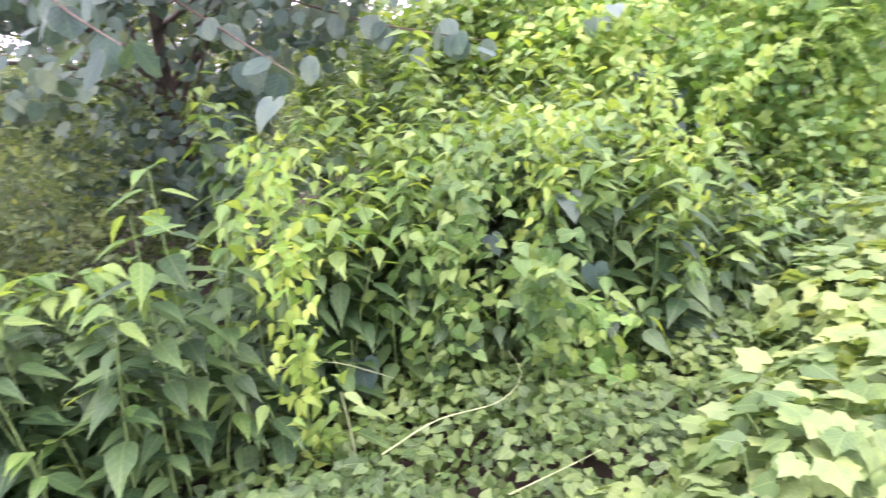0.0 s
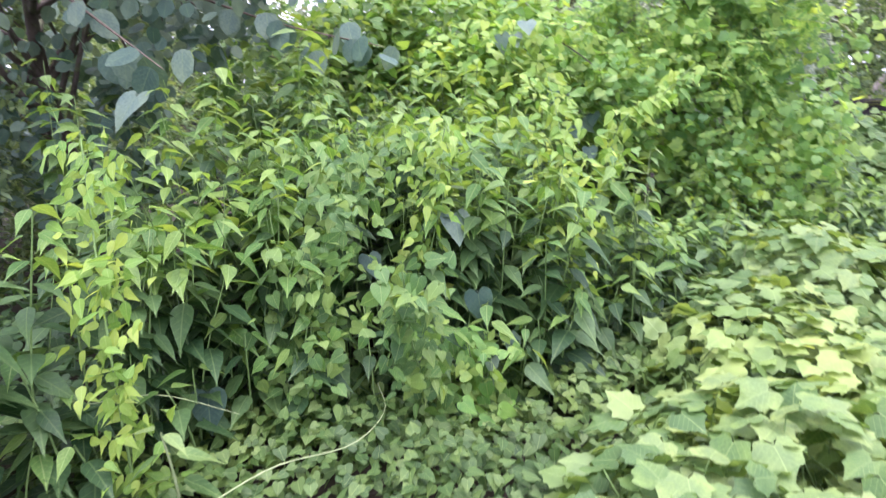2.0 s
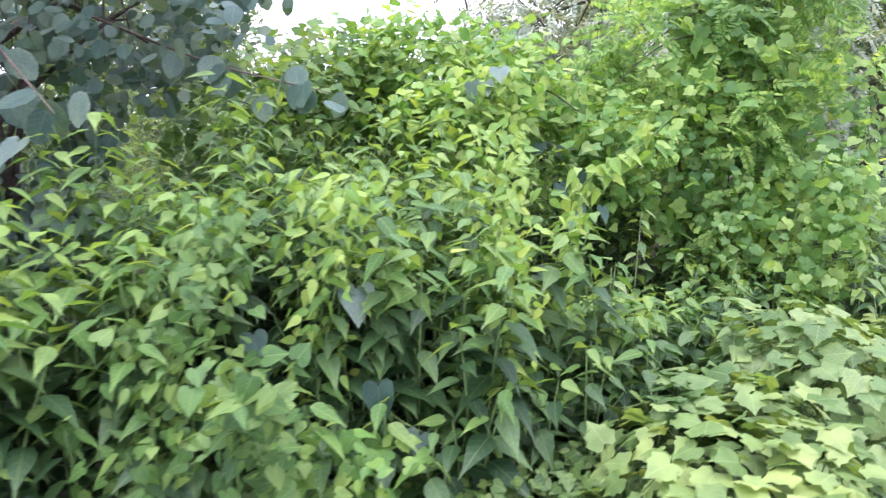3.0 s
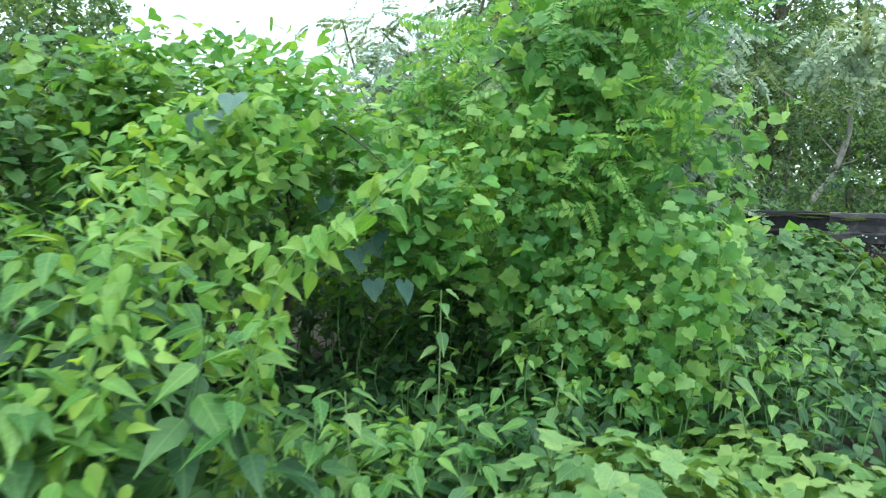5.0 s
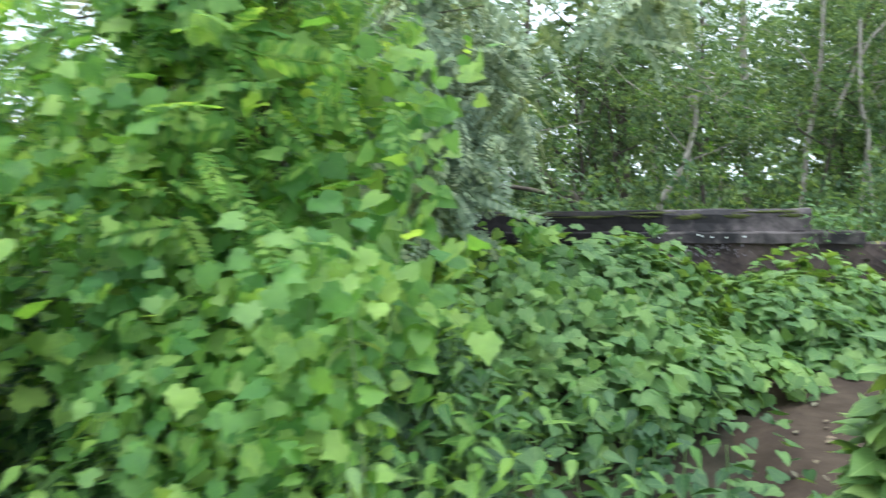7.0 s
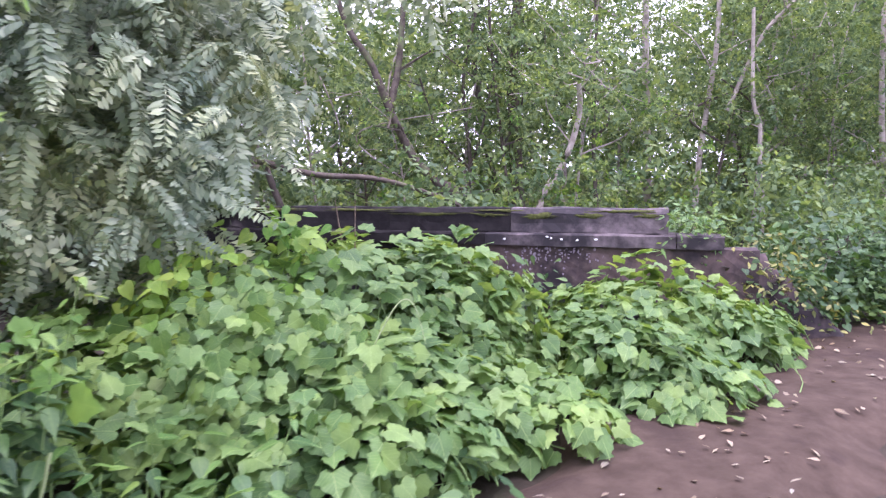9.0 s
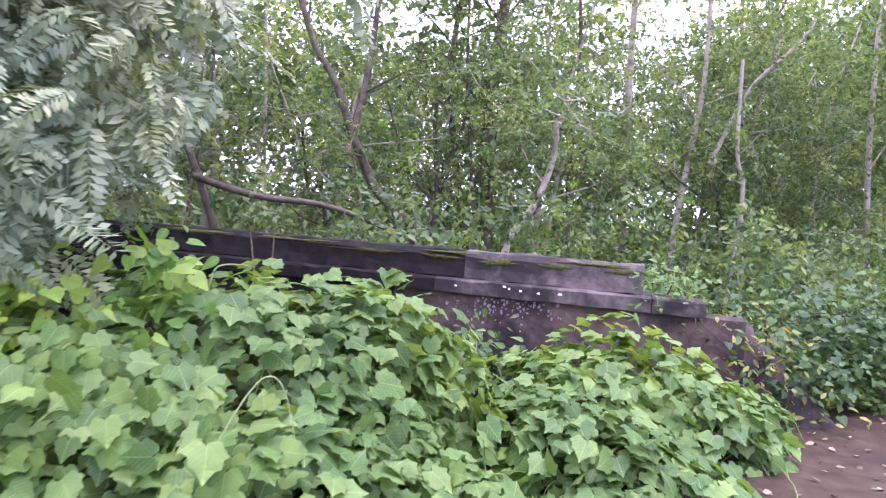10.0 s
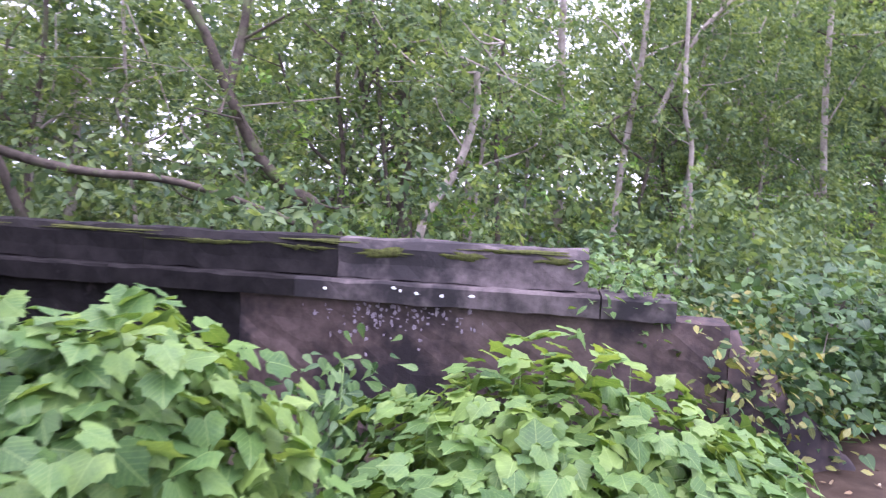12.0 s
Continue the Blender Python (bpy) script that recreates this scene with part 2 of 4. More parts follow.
def make_spray(seed, leaves=15):
    """A leafy twig end of unit width, for foliage farther off: small folded leaves all round a few twiglets."""
    r = np.random.default_rng(seed)
    v, f = [], []
    for k in range(leaves):
        at = np.array([0, 0.2 + 0.5 * k / leaves, 0]) + r.normal(0, 0.2, 3) * np.array([1, 1, 0.7])
        y = unit(r.normal(0, 1, 3) * np.array([1, 1, 0.5]) + np.array([0, 0.5, -0.5]))
        x = unit(np.cross(y, unit(np.array([0, 0, 1.0]) + r.normal(0, 0.5, 3))))
        z = np.cross(x, y)
        long = r.uniform(0.2, 0.36)
        n = len(v)
        v += [at, at + long * (0.45 * y + 0.24 * x + 0.06 * z), at + long * y, at + long * (0.45 * y - 0.24 * x + 0.06 * z)]
        f += [(n, n + 1, n + 2), (n, n + 2, n + 3)]
    v = np.array(v)
    return v, np.array(f), np.zeros((len(v), 2))


SPRAY = [make_spray(s) for s in range(5)]


def frames_of(tip, normal):
    z = unit(normal)
    y = unit(tip - (tip * z).sum(-1, keepdims=True) * z)
    return np.cross(y, z), y, z


def cloud_arrays(shapes, pos, tip, normal, size):
    x, y, z = frames_of(tip, normal)
    pick = rng.integers(0, len(shapes), len(pos))
    v = np.stack([s[0] for s in shapes])[pick]
    w = pos[:, None] + np.reshape(size, (-1, 1, 1)) * (v[..., :1] * x[:, None] + v[..., 1:2] * y[:, None] + v[..., 2:] * z[:, None])
    n = v.shape[1]
    f = np.stack([s[1] for s in shapes])[pick] + (np.arange(len(pos)) * n)[:, None, None]
    uv = np.stack([s[2] for s in shapes])[pick]
    return w.reshape(-1, 3), f.reshape(-1, 3), uv.reshape(-1, 2)


def part(name, me, parent, label="", kind=""):
    ob = new(name, me)
    ob.parent = parent
    return tagged(ob, label=label, kind=kind)


def thing(name, base, label, category, group="", kind=""):
    ob = new(name)
    ob.location = base
    ob.empty_display_size = 0.1
    return tagged(ob, label, category, group, kind)


def base_of(ob):
    return np.array(ob.location)


def leaves(name, shapes, spots, mat, parent, label=""):
    """Many leaves in one mesh, in the parent's space."""
    pos, tip, normal, size = spots
    if len(pos) == 0:
        return None
    v, f, uv = cloud_arrays(shapes, pos - base_of(parent), tip, normal, size)
    return part(name, mesh_of(name, v, f, mat, uv), parent, label, "stuff")


BLADES = {}


def leaf_pieces(name, shapes, spots, mat, parent):
    """Single leaves that can be picked apart, sharing a few meshes."""
    pos, tip, normal, size = spots
    key = (id(shapes), mat.name)
    if key not in BLADES:
        BLADES[key] = [mesh_of(name, s[0], s[1], mat, s[2]) for s in shapes]
    x, y, z = frames_of(tip, normal)
    here = base_of(parent)
    for k in range(len(pos)):
        ob = new(name, BLADES[key][int(rng.integers(0, len(shapes)))])
        ob.parent = parent
        m = Matrix((x[k] * size[k], y[k] * size[k], z[k] * size[k])).transposed().to_4x4()
        m.translation = Vector(pos[k] - here)
        ob.matrix_basis = m


def tubes(lines, radii, sides=5):
    """Tapered tubes along polylines (each an array of points, with a radius at both ends)."""
    verts, faces, at = [], [], 0
    ring = np.linspace(0, math.tau, sides, endpoint=False)
    for line, (r0, r1) in zip(lines, radii):
        line = np.asarray(line, float)
        n = len(line)
        d = unit(np.gradient(line, axis=0))
        ref = np.where(np.abs(d[:, 2:3]) > 0.9, np.array([[1.0, 0, 0]]), np.array([[0, 0, 1.0]]))
        a = unit(np.cross(d, ref))
        b = np.cross(d, a)
        r = np.linspace(r0, r1, n)[:, None, None]
        verts.append((line[:, None] + r * (np.cos(ring)[None, :, None] * a[:, None] + np.sin(ring)[None, :, None] * b[:, None])).reshape(-1, 3))
        k = np.arange(n - 1)[:, None] * sides
        i = np.arange(sides)[None]
        j = (i + 1) % sides
        faces.append(np.stack([k + i, k + j, k + sides + j, k + sides + i], -1).reshape(-1, 4) + at)
        at += n * sides
    return np.concatenate(verts), np.concatenate(faces)


def stems(name, lines, radii, mat, parent, label="", sides=5, kind=""):
    here = base_of(parent)
    v, f = tubes([np.asarray(l, float) - here for l in lines], radii, sides)
    return part(name, mesh_of(name, v, f, mat), parent, label, kind)


def curve(points, n=12):
    """A smooth line through the given points."""
    p = np.array(points, float)
    if len(p) < 3:
        return p[0] + (p[-1] - p[0]) * np.linspace(0, 1, n)[:, None]
    t = np.linspace(0, len(p) - 1, n)
    q = np.vstack([2 * p[0] - p[1], p, 2 * p[-1] - p[-2]])
    k = np.minimum(t.astype(int), len(p) - 2)
    s = (t - k)[:, None]
    a, b, c, d = q[k], q[k + 1], q[k + 2], q[k + 3]
    return 0.5 * (2 * b + (c - a) * s + (2 * a - 5 * b + 4 * c - d) * s**2 + (3 * b - a - 3 * c + d) * s**3)


def lumps(p, scale, seed):
    return np.array([noise.noise(Vector(q) * scale + Vector((seed, 0, 0))) for q in p])


def dome_spots(centre, radii, n, size, seed, inset=(0.0, 0.25), lift=0.5, jitter=0.3, rough=0.3):
    """Leaves over a lumpy dome, looking up and outward, with their tips down the slope."""
    r = np.random.default_rng(seed)
    d = unit(r.normal(size=(n, 3)))
    d[:, 2] = np.abs(d[:, 2])
    q = d.copy()
    q[:, 2] = d[:, 2] ** 0.85
    pos = q * np.array(radii)
    scale = 1 + rough * lumps(pos, 2.1, seed) + 0.12 * lumps(pos, 5.0, seed + 9)
    pos = pos * (scale - r.uniform(*inset, n) * r.uniform(0, 1, n))[:, None] + np.array([*centre, 0])
    out = unit(d / np.array(radii))
    normal = unit(out * (1 - lift) + np.array([0, 0, lift]) + r.normal(0, jitter, (n, 3)))
    tip = unit(out * np.array([1, 1, 0.2]) + r.normal(0, 0.42, (n, 3)) + np.array([0, 0, -0.5]))
    pos[:, 2] = np.maximum(pos[:, 2], 0.03)
    s = r.uniform(*size, n)
    return pos, tip, normal, s


def merge_spots(*some):
    return tuple(np.concatenate(c) for c in zip(*some))


def take(spots, index):
    return tuple(c[index] for c in spots)


def column_spots(line, n, spread, size, seed, face=(0, -0.75, 0.8)):
    """Leaves hanging in a column about a line, tips down."""
    r = np.random.default_rng(seed)
    line = curve(line, 40)
    t = r.uniform(0, 39, n)
    k = np.minimum(t.astype(int), 38)
    pos = line[k] + (line[k + 1] - line[k]) * (t - k)[:, None] + r.normal(0, spread, (n, 3)) * np.array([1, 1, 0.5])
    normal = unit(np.array(face) + r.normal(0, 0.5, (n, 3)))
    tip = unit(np.array([0, 0, -0.8]) + r.normal(0, 0.65, (n, 3)) + np.array(face) * 0.3)
    return pos, tip, normal, r.uniform(*size, n)


def weed_spots(x, y, height, seed, size=0.12, lean=0.12):
    """An upright weed: its stalk, and leaves in crossed pairs from a quarter of its height to its top."""
    r = np.random.default_rng(seed)
    top = np.array([x + r.normal(0, lean) * height, y + r.normal(0, lean) * height - 0.05, height])
    line = curve([(x, y, 0), (x + (top[0] - x) * 0.3, y + (top[1] - y) * 0.3, height * 0.5), top], 10)
    nodes = max(4, int(height * 0.8 / 0.078))
    t = np.linspace(0.2, 1.0, nodes) ** 0.85
    at = np.stack([np.interp(t, np.linspace(0, 1, 10), line[:, c]) for c in range(3)], 1)
    turn = r.uniform(0, math.tau) + np.arange(nodes) * 1.57 + r.normal(0, 0.25, nodes)
    pos, tip, nor, siz = [], [], [], []
    for side in (0, math.pi):
        a = turn + side + r.normal(0, 0.2, nodes)
        out = np.c_[np.cos(a), np.sin(a), r.normal(0.14, 0.2, nodes) - 0.2 * (1 - t)]
        pos.append(at + unit(out) * 0.025)
        tip.append(out)
        nor.append(np.c_[0.3 * np.cos(a), 0.3 * np.sin(a), np.ones(nodes)] + r.normal(0, 0.2, (nodes, 3)))
        siz.append(size * (0.45 + 0.75 * np.sin(np.clip(1.12 - t * 0.95, 0, 1) * math.pi * 0.75)) * r.uniform(0.8, 1.15, nodes))
    return line, tuple(np.concatenate(c) for c in (pos, tip, nor, siz))


# ---- ground ----
def grid_mesh(name, xs, ys, height, mat):
    gx, gy = np.meshgrid(xs, ys, indexing="ij")
    v = np.c_[gx.ravel(), gy.ravel(), height(gx.ravel(), gy.ravel())]
    nx, ny = len(xs), len(ys)
    i, j = np.meshgrid(np.arange(nx - 1), np.arange(ny - 1), indexing="ij")
    k = (i * ny + j).ravel()
    return mesh_of(name, v, np.c_[k, k + ny, k + ny + 1, k + 1], mat)


def ground_height(x, y):
    near = np.exp(-(((x - 4) / 14) ** 2 + ((y - 6) / 14) ** 2))
    wave = 0.03 * np.sin(2.1 * x + 0.4) * np.sin(1.7 * y + 1.1) + 0.015 * np.sin(5.3 * x) * np.sin(4.7 * y)
    return wave * near - 0.09


span = np.unique(np.concatenate([np.linspace(-1500, -30, 8), np.linspace(-30, -8, 8), np.linspace(-8, 16, 81), np.linspace(16, 45, 10), np.linspace(45, 1500, 8)]))
ground = new("ground", grid_mesh("ground", span, span, ground_height, soil))
tagged(ground, "dark leaf-strewn earth under the weeds", "ground", kind="structure")

PATH_LINE = [(4.7, 4.6), (5.3, 5.5), (6.3, 7.1), (7.35, 8.3), (8.7, 9.2), (10.6, 9.9), (14, 10.3)]
PATH_HALF = [0.3, 0.36, 0.52, 0.6, 0.66, 0.8, 0.9]


def build_path():
    c = curve([(x, y, 0) for x, y in PATH_LINE], 60)
    half = np.interp(np.linspace(0, 6, 60), range(7), PATH_HALF)
    d = unit(np.gradient(c, axis=0))
    side = np.c_[-d[:, 1], d[:, 0], np.zeros(60)]
    rows = []
    for u in np.linspace(-1, 1, 9):
        w = half * (1 + 0.12 * np.sin(np.arange(60) * 0.9 + u)) * (1.5 if abs(u) > 0.95 else 1.0)
        p = c + side * (u * w)[:, None]
        p[:, 2] = 0.012 - 0.16 * (abs(u) > 0.95) + 0.012 * u * u + 0.006 * np.sin(p[:, 0] * 9) * np.sin(p[:, 1] * 7)
        rows.append(p)
    v = np.stack(rows, 1).reshape(-1, 3)
    i, j = np.meshgrid(np.arange(59), np.arange(8), indexing="ij")
    k = (i * 9 + j).ravel()
    me = mesh_of("footpath", v, np.c_[k, k + 9, k + 10, k + 1], path_soil)
    ob = new("footpath", me)
    tagged(ob, "bare brown trodden earth path with fallen leaves", "path", kind="structure")
    r = np.random.default_rng(3)
    n = 260
    t = r.uniform(8, 59, n).astype(int)
    p = c[t] + side[t] * (r.uniform(-1, 1, n) * half[t])[:, None]
    p[:, 2] = 0.03
    spots = (p, r.normal(size=(n, 3)) * [1, 1, 0.05], np.array([0, 0, 1.0]) + r.normal(0, 0.25, (n, 3)), r.uniform(0.03, 0.08, n))
    litter = thing("leaf_litter", (7.5, 8.6, 0.0), "dry brown and grey leaves scattered on the path", "fallen leaves", kind="stuff")
    leaves("dry_leaves", SIMPLE, spots, dry_leaf, litter)


build_path()


# ---- wall ----
WALL_END, WALL_WAY = np.array([8.9, 10.61]), np.array([-0.8967, 0.4426])
WALL_OUT = np.array([-0.4426, -0.8967])


def wall_bar(name, s0, s1, outline, mat, parent, seed, label="", step=0.1, rough=0.006):
    """A length of wall with the given outline (out, up), its faces a little uneven."""
    r = np.random.default_rng(seed)
    n = max(2, int((s1 - s0) / step))
    pts = []
    for a, b in zip(outline, outline[1:] + outline[:1]):
        m = max(1, int(math.dist(a, b) / 0.07))
        pts += [(a[0] + (b[0] - a[0]) * k / m, a[1] + (b[1] - a[1]) * k / m) for k in range(m)]
    pts = np.array(pts)
    s = np.linspace(s0, s1, n)
    q = len(pts)
    out = pts[None, :, 0] + r.normal(0, rough, (n, q))
    up = pts[None, :, 1] + r.normal(0, rough, (n, q)) * (pts[None, :, 1] > 0.05)
    xy = WALL_END + s[:, None, None] * WALL_WAY + out[..., None] * WALL_OUT
    v = np.concatenate([xy, up[..., None]], -1).reshape(-1, 3) - base_of(parent)
    i, j = np.meshgrid(np.arange(n - 1), np.arange(q), indexing="ij")
    jj = (j + 1) % q
    f = np.stack([i * q + j, i * q + jj, (i + 1) * q + jj, (i + 1) * q + j], -1).reshape(-1, 4)
    me = mesh_of(name, v, f, mat, smooth=False)
    bm = bmesh.new()
    bm.from_mesh(me)
    bmesh.ops.holes_fill(bm, edges=[e for e in bm.edges if e.is_boundary], sides=0)
    bmesh.ops.recalc_face_normals(bm, faces=bm.faces)
    bm.to_mesh(me)
    bm.free()
    return part(name, me, parent, label)


wall = thing("wall_boundary", (*WALL_END, 0.0), "low weathered plaster boundary wall with a ledge and mossy coping", "wall", kind="structure")
BODY = [(-0.02, -0.1), (-0.02, 0.5), (-0.02, 0.8), (-0.24, 0.8), (-0.24, -0.1)]
wall_bar("wall_body", -0.32, 2.7, BODY, plaster, wall, 1, "brown stained plaster with peeling paint")
wall_bar("wall_body", 2.702, 11.0, BODY, shaded_stained_concrete, wall, 2, "plaster dark with black algae, tree shade put into its colour")


def broken_end():
    """The wall's end, fallen away in a rough slope."""
    r = np.random.default_rng(9)
    n, m = 16, 8
    v = []
    for s in np.linspace(-0.322, -1.15, n):
        top = np.interp(s, [-1.15, -0.8, -0.5, -0.32], [-0.06, 0.28, 0.58, 0.78]) + r.normal(0, 0.02)
        for k in range(m):
            a = k / (m - 1)
            out = 0.02 - 0.3 * a + r.normal(0, 0.012)
            up = top * (1 - abs(2 * a - 1) ** 6) - 0.08 * abs(2 * a - 1) ** 6 + r.normal(0, 0.012)
            v.append([*(WALL_END + s * WALL_WAY + out * WALL_OUT), up])
    i, j = np.meshgrid(np.arange(n - 1), np.arange(m - 1), indexing="ij")
    k = (i * m + j).ravel()
    f = np.c_[k, k + 1, k + m + 1, k + m]
    part("broken_end", mesh_of("broken_end", np.array(v) - base_of(wall), f, plaster), wall, "broken wall end fallen away in a slope")


broken_end()
# Lengths past 2 m take the dark colour that holds stain and painted shade.
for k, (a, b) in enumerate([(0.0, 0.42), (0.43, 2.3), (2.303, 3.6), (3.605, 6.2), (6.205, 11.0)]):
    wall_bar("ledge", a, b, [(0.06, 0.803), (0.065, 0.915), (0.05, 0.932), (-0.24, 0.937), (-0.24, 0.803)], concrete if a < 2 else shaded_stained_concrete, wall, 10 + k, rough=0.003)
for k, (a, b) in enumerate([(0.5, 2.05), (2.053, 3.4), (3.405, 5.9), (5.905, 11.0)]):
    wall_bar("coping", a, b, [(-0.015, 0.94), (-0.03, 1.03), (-0.03, 1.13), (-0.07, 1.18), (-0.2, 1.185), (-0.235, 1.12), (-0.235, 0.94)], concrete if a < 2 else shaded_stained_concrete, wall, 20 + k, rough=0.005)


def moss_patch(s, up, wide, tall, seed):
    r = np.random.default_rng(seed)
    n = 22
    a = np.linspace(0, math.tau, n, endpoint=False)
    rad = np.clip(1 + r.normal(0, 0.38, n), 0.3, 1.8)
    ring = np.c_[s + wide * rad * np.cos(a), up + tall * rad * np.sin(a)]
    out = np.where(ring[:, 1] > 1.13, -0.03 - (ring[:, 1] - 1.13) * 0.8, -0.03)
    def place(su, o):
        return np.c_[WALL_END + su[:, :1] * WALL_WAY + (o[:, None]) * WALL_OUT, su[:, 1]]
    mid = np.array([[s, up]])
    v = np.concatenate([place(ring, out + 0.004), place(mid + (ring - mid) * 0.7, out + 0.012), place(mid, np.array([-0.018]))]) - base_of(wall)
    f = [(k, (k + 1) % n, n + (k + 1) % n) for k in range(n)] + [(k, n + (k + 1) % n, n + k) for k in range(n)] + [(n + k, n + (k + 1) % n, 2 * n) for k in range(n)]
    part("moss_patch", mesh_of("moss_patch", v, np.array(f), moss), wall, "dull green moss patch")


for k, (s, up, wide, tall) in enumerate([(1.72, 1.1, 0.17, 0.03), (1.25, 1.105, 0.13, 0.025), (0.7, 1.11, 0.12, 0.02), (2.9, 1.115, 0.3, 0.018), (2.3, 1.11, 0.16, 0.018), (3.8, 1.15, 0.4, 0.015), (4.9, 1.15, 0.5, 0.014), (2.2, 1.155, 0.25, 0.014), (1.0, 1.155, 0.3, 0.013)]):
    moss_patch(s, up, wide, tall, k)
for k, (s, up) in enumerate([(1.62, 0.885), (1.52, 0.875), (1.36, 0.87), (1.66, 0.9), (1.18, 0.88), (2.1, 0.87)]):
    r = np.random.default_rng(40 + k)
    a = np.linspace(0, math.tau, 9, endpoint=False)
    ring = np.c_[s + 0.016 * (1 + r.normal(0, 0.3, 9)) * np.cos(a), up + 0.01 * np.sin(a)]
    xy = WALL_END + ring[:, :1] * WALL_WAY + 0.068 * WALL_OUT
    top = np.array([[*(WALL_END + s * WALL_WAY + 0.074 * WALL_OUT), up]])
    v = np.concatenate([np.c_[xy, ring[:, 1]], top]) - base_of(wall)
    part("white_spot", mesh_of("white_spot", v, np.array([(i, (i + 1) % 9, 9) for i in range(9)]), lime), wall, "white dropping on the ledge")


def paint_flecks():
    """Flecks of old pale paint left on the plaster under the ledge."""
    r = np.random.default_rng(15)
    v, f = [], []
    for _ in range(110):
        s, up = r.normal(1.7, 0.3), 0.78 - abs(r.normal(0, 0.11))
        if not 0.2 < s < 2.6:
            continue
        k, n = len(v), 7
        w, h = r.uniform(0.003, 0.016), r.uniform(0.004, 0.022)
        for a in np.linspace(0, math.tau, n, endpoint=False):
            q = r.uniform(0.6, 1.2)
            v.append([*(WALL_END + (s + w * q * math.cos(a)) * WALL_WAY + 0.002 * WALL_OUT), up + h * q * math.sin(a)])
        v.append([*(WALL_END + s * WALL_WAY + 0.006 * WALL_OUT), up])
        f += [(k + i, k + (i + 1) % n, k + n) for i in range(n)]
    part("paint_flecks", mesh_of("paint_flecks", np.array(v) - base_of(wall), np.array(f), old_paint), wall, "flecks of pale lilac paint", "stuff")


paint_flecks()


# ---- vine-covered mounds ----
def mound(base, domes, size, mat, label, n_per=215, singles=240, seed=0, rough=0.3):
    """A heap of creeper: lobed leaves on hidden stems, several layers deep."""
    ob = thing("creeper_mound", (*base, 0.0), label, "creeper", "creeper mounds along the path")
    parts = []
    for k, (c, rad) in enumerate(domes):
        area = 2 * math.pi * ((rad[0] * rad[1]) ** 1.6 / 3 + 2 * ((rad[0] + rad[1]) / 2 * rad[2]) ** 1.6 / 3) ** (1 / 1.6)
        n = int(area * n_per)
        parts.append(dome_spots(c, rad, n // 2, size, seed * 31 + k, (0.0, 0.1), rough=rough))
        parts.append(dome_spots(c, rad, n // 2, size, seed * 31 + k + 15, (0.15, 0.5), rough=rough))
    spots = merge_spots(*parts)
    # leaves buried inside a neighbouring dome are not grown
    deep = np.zeros(len(spots[0]), bool)
    for c, rad in domes:
        q = (spots[0] - np.array([*c, 0])) / np.array(rad)
        deep |= (q**2).sum(1) < 0.3
    spots = take(spots, ~deep)
    order = np.argsort(np.hypot(spots[0][:, 0] - base[0], spots[0][:, 1] - base[1]) - 1.2 * spots[0][:, 2] + rng.uniform(0, 0.6, len(spots[0])))
    leaf_pieces("leaf", LOBED, take(spots, order[:singles]), mat, ob)
    leaves("foliage", LOBED, take(spots, order[singles:]), mat, ob)
    r = np.random.default_rng(seed + 70)
    lines, radii = [], []
    for i in r.integers(0, len(spots[0]), 260):
        p = spots[0][i]
        root = np.array([p[0] + r.normal(0, 0.15), p[1] + r.normal(0, 0.15), 0])
        lines.append(curve([root, (p + root) / 2 + r.normal(0, 0.05, 3), p], 6))
        radii.append((0.005, 0.002))
    stems("stem_tangle", lines, radii, stem_green, ob, sides=4, kind="stuff")
    return ob


mound((6.3, 8.8), [((5.35, 9.85), (1.3, 1.3, 1.08)), ((6.1, 9.85), (0.68, 0.75, 1.0)), ((5.2, 8.5), (1.0, 1.0, 0.62)), ((4.1, 9.3), (1.0, 1.1, 0.85)), ((5.95, 8.9), (0.62, 0.75, 0.5)), ((6.45, 8.6), (0.45, 0.5, 0.33))],
      (0.09, 0.145), lobed_green, "broad heap of light green lobed creeper leaves against the wall", seed=1, singles=300)
mound((7.6, 8.9), [((7.8, 10.0), (0.85, 0.8, 0.72)), ((7.3, 9.5), (0.6, 0.75, 0.5)), ((8.4, 9.8), (0.55, 0.55, 0.5)), ((7.5, 8.98), (0.55, 0.5, 0.34)), ((8.8, 9.98), (0.35, 0.32, 0.36))],
      (0.09, 0.145), lobed_green, "rounded heap of lobed creeper leaves between path and wall", seed=2, singles=300, rough=0.42)
mound((1.9, 1.9), [((1.95, 2.1), (0.75, 0.7, 0.62)), ((2.3, 3.3), (0.6, 1.0, 0.56)), ((1.48, 1.86), (0.4, 0.4, 0.56)), ((2.75, 2.55), (0.55, 0.7, 0.5))],
      (0.078, 0.125), pale_green, "bank of pale sunlit lobed creeper leaves over the weeds", seed=3, singles=300, rough=0.14)
mound((3.2, 4.4), [((2.95, 4.45), (0.65, 0.8, 0.64)), ((3.75, 5.3), (0.6, 0.6, 0.4))],
      (0.08, 0.13), pale_green, "low bank of lobed creeper leaves beside the thicket", seed=4, singles=200, rough=0.15)


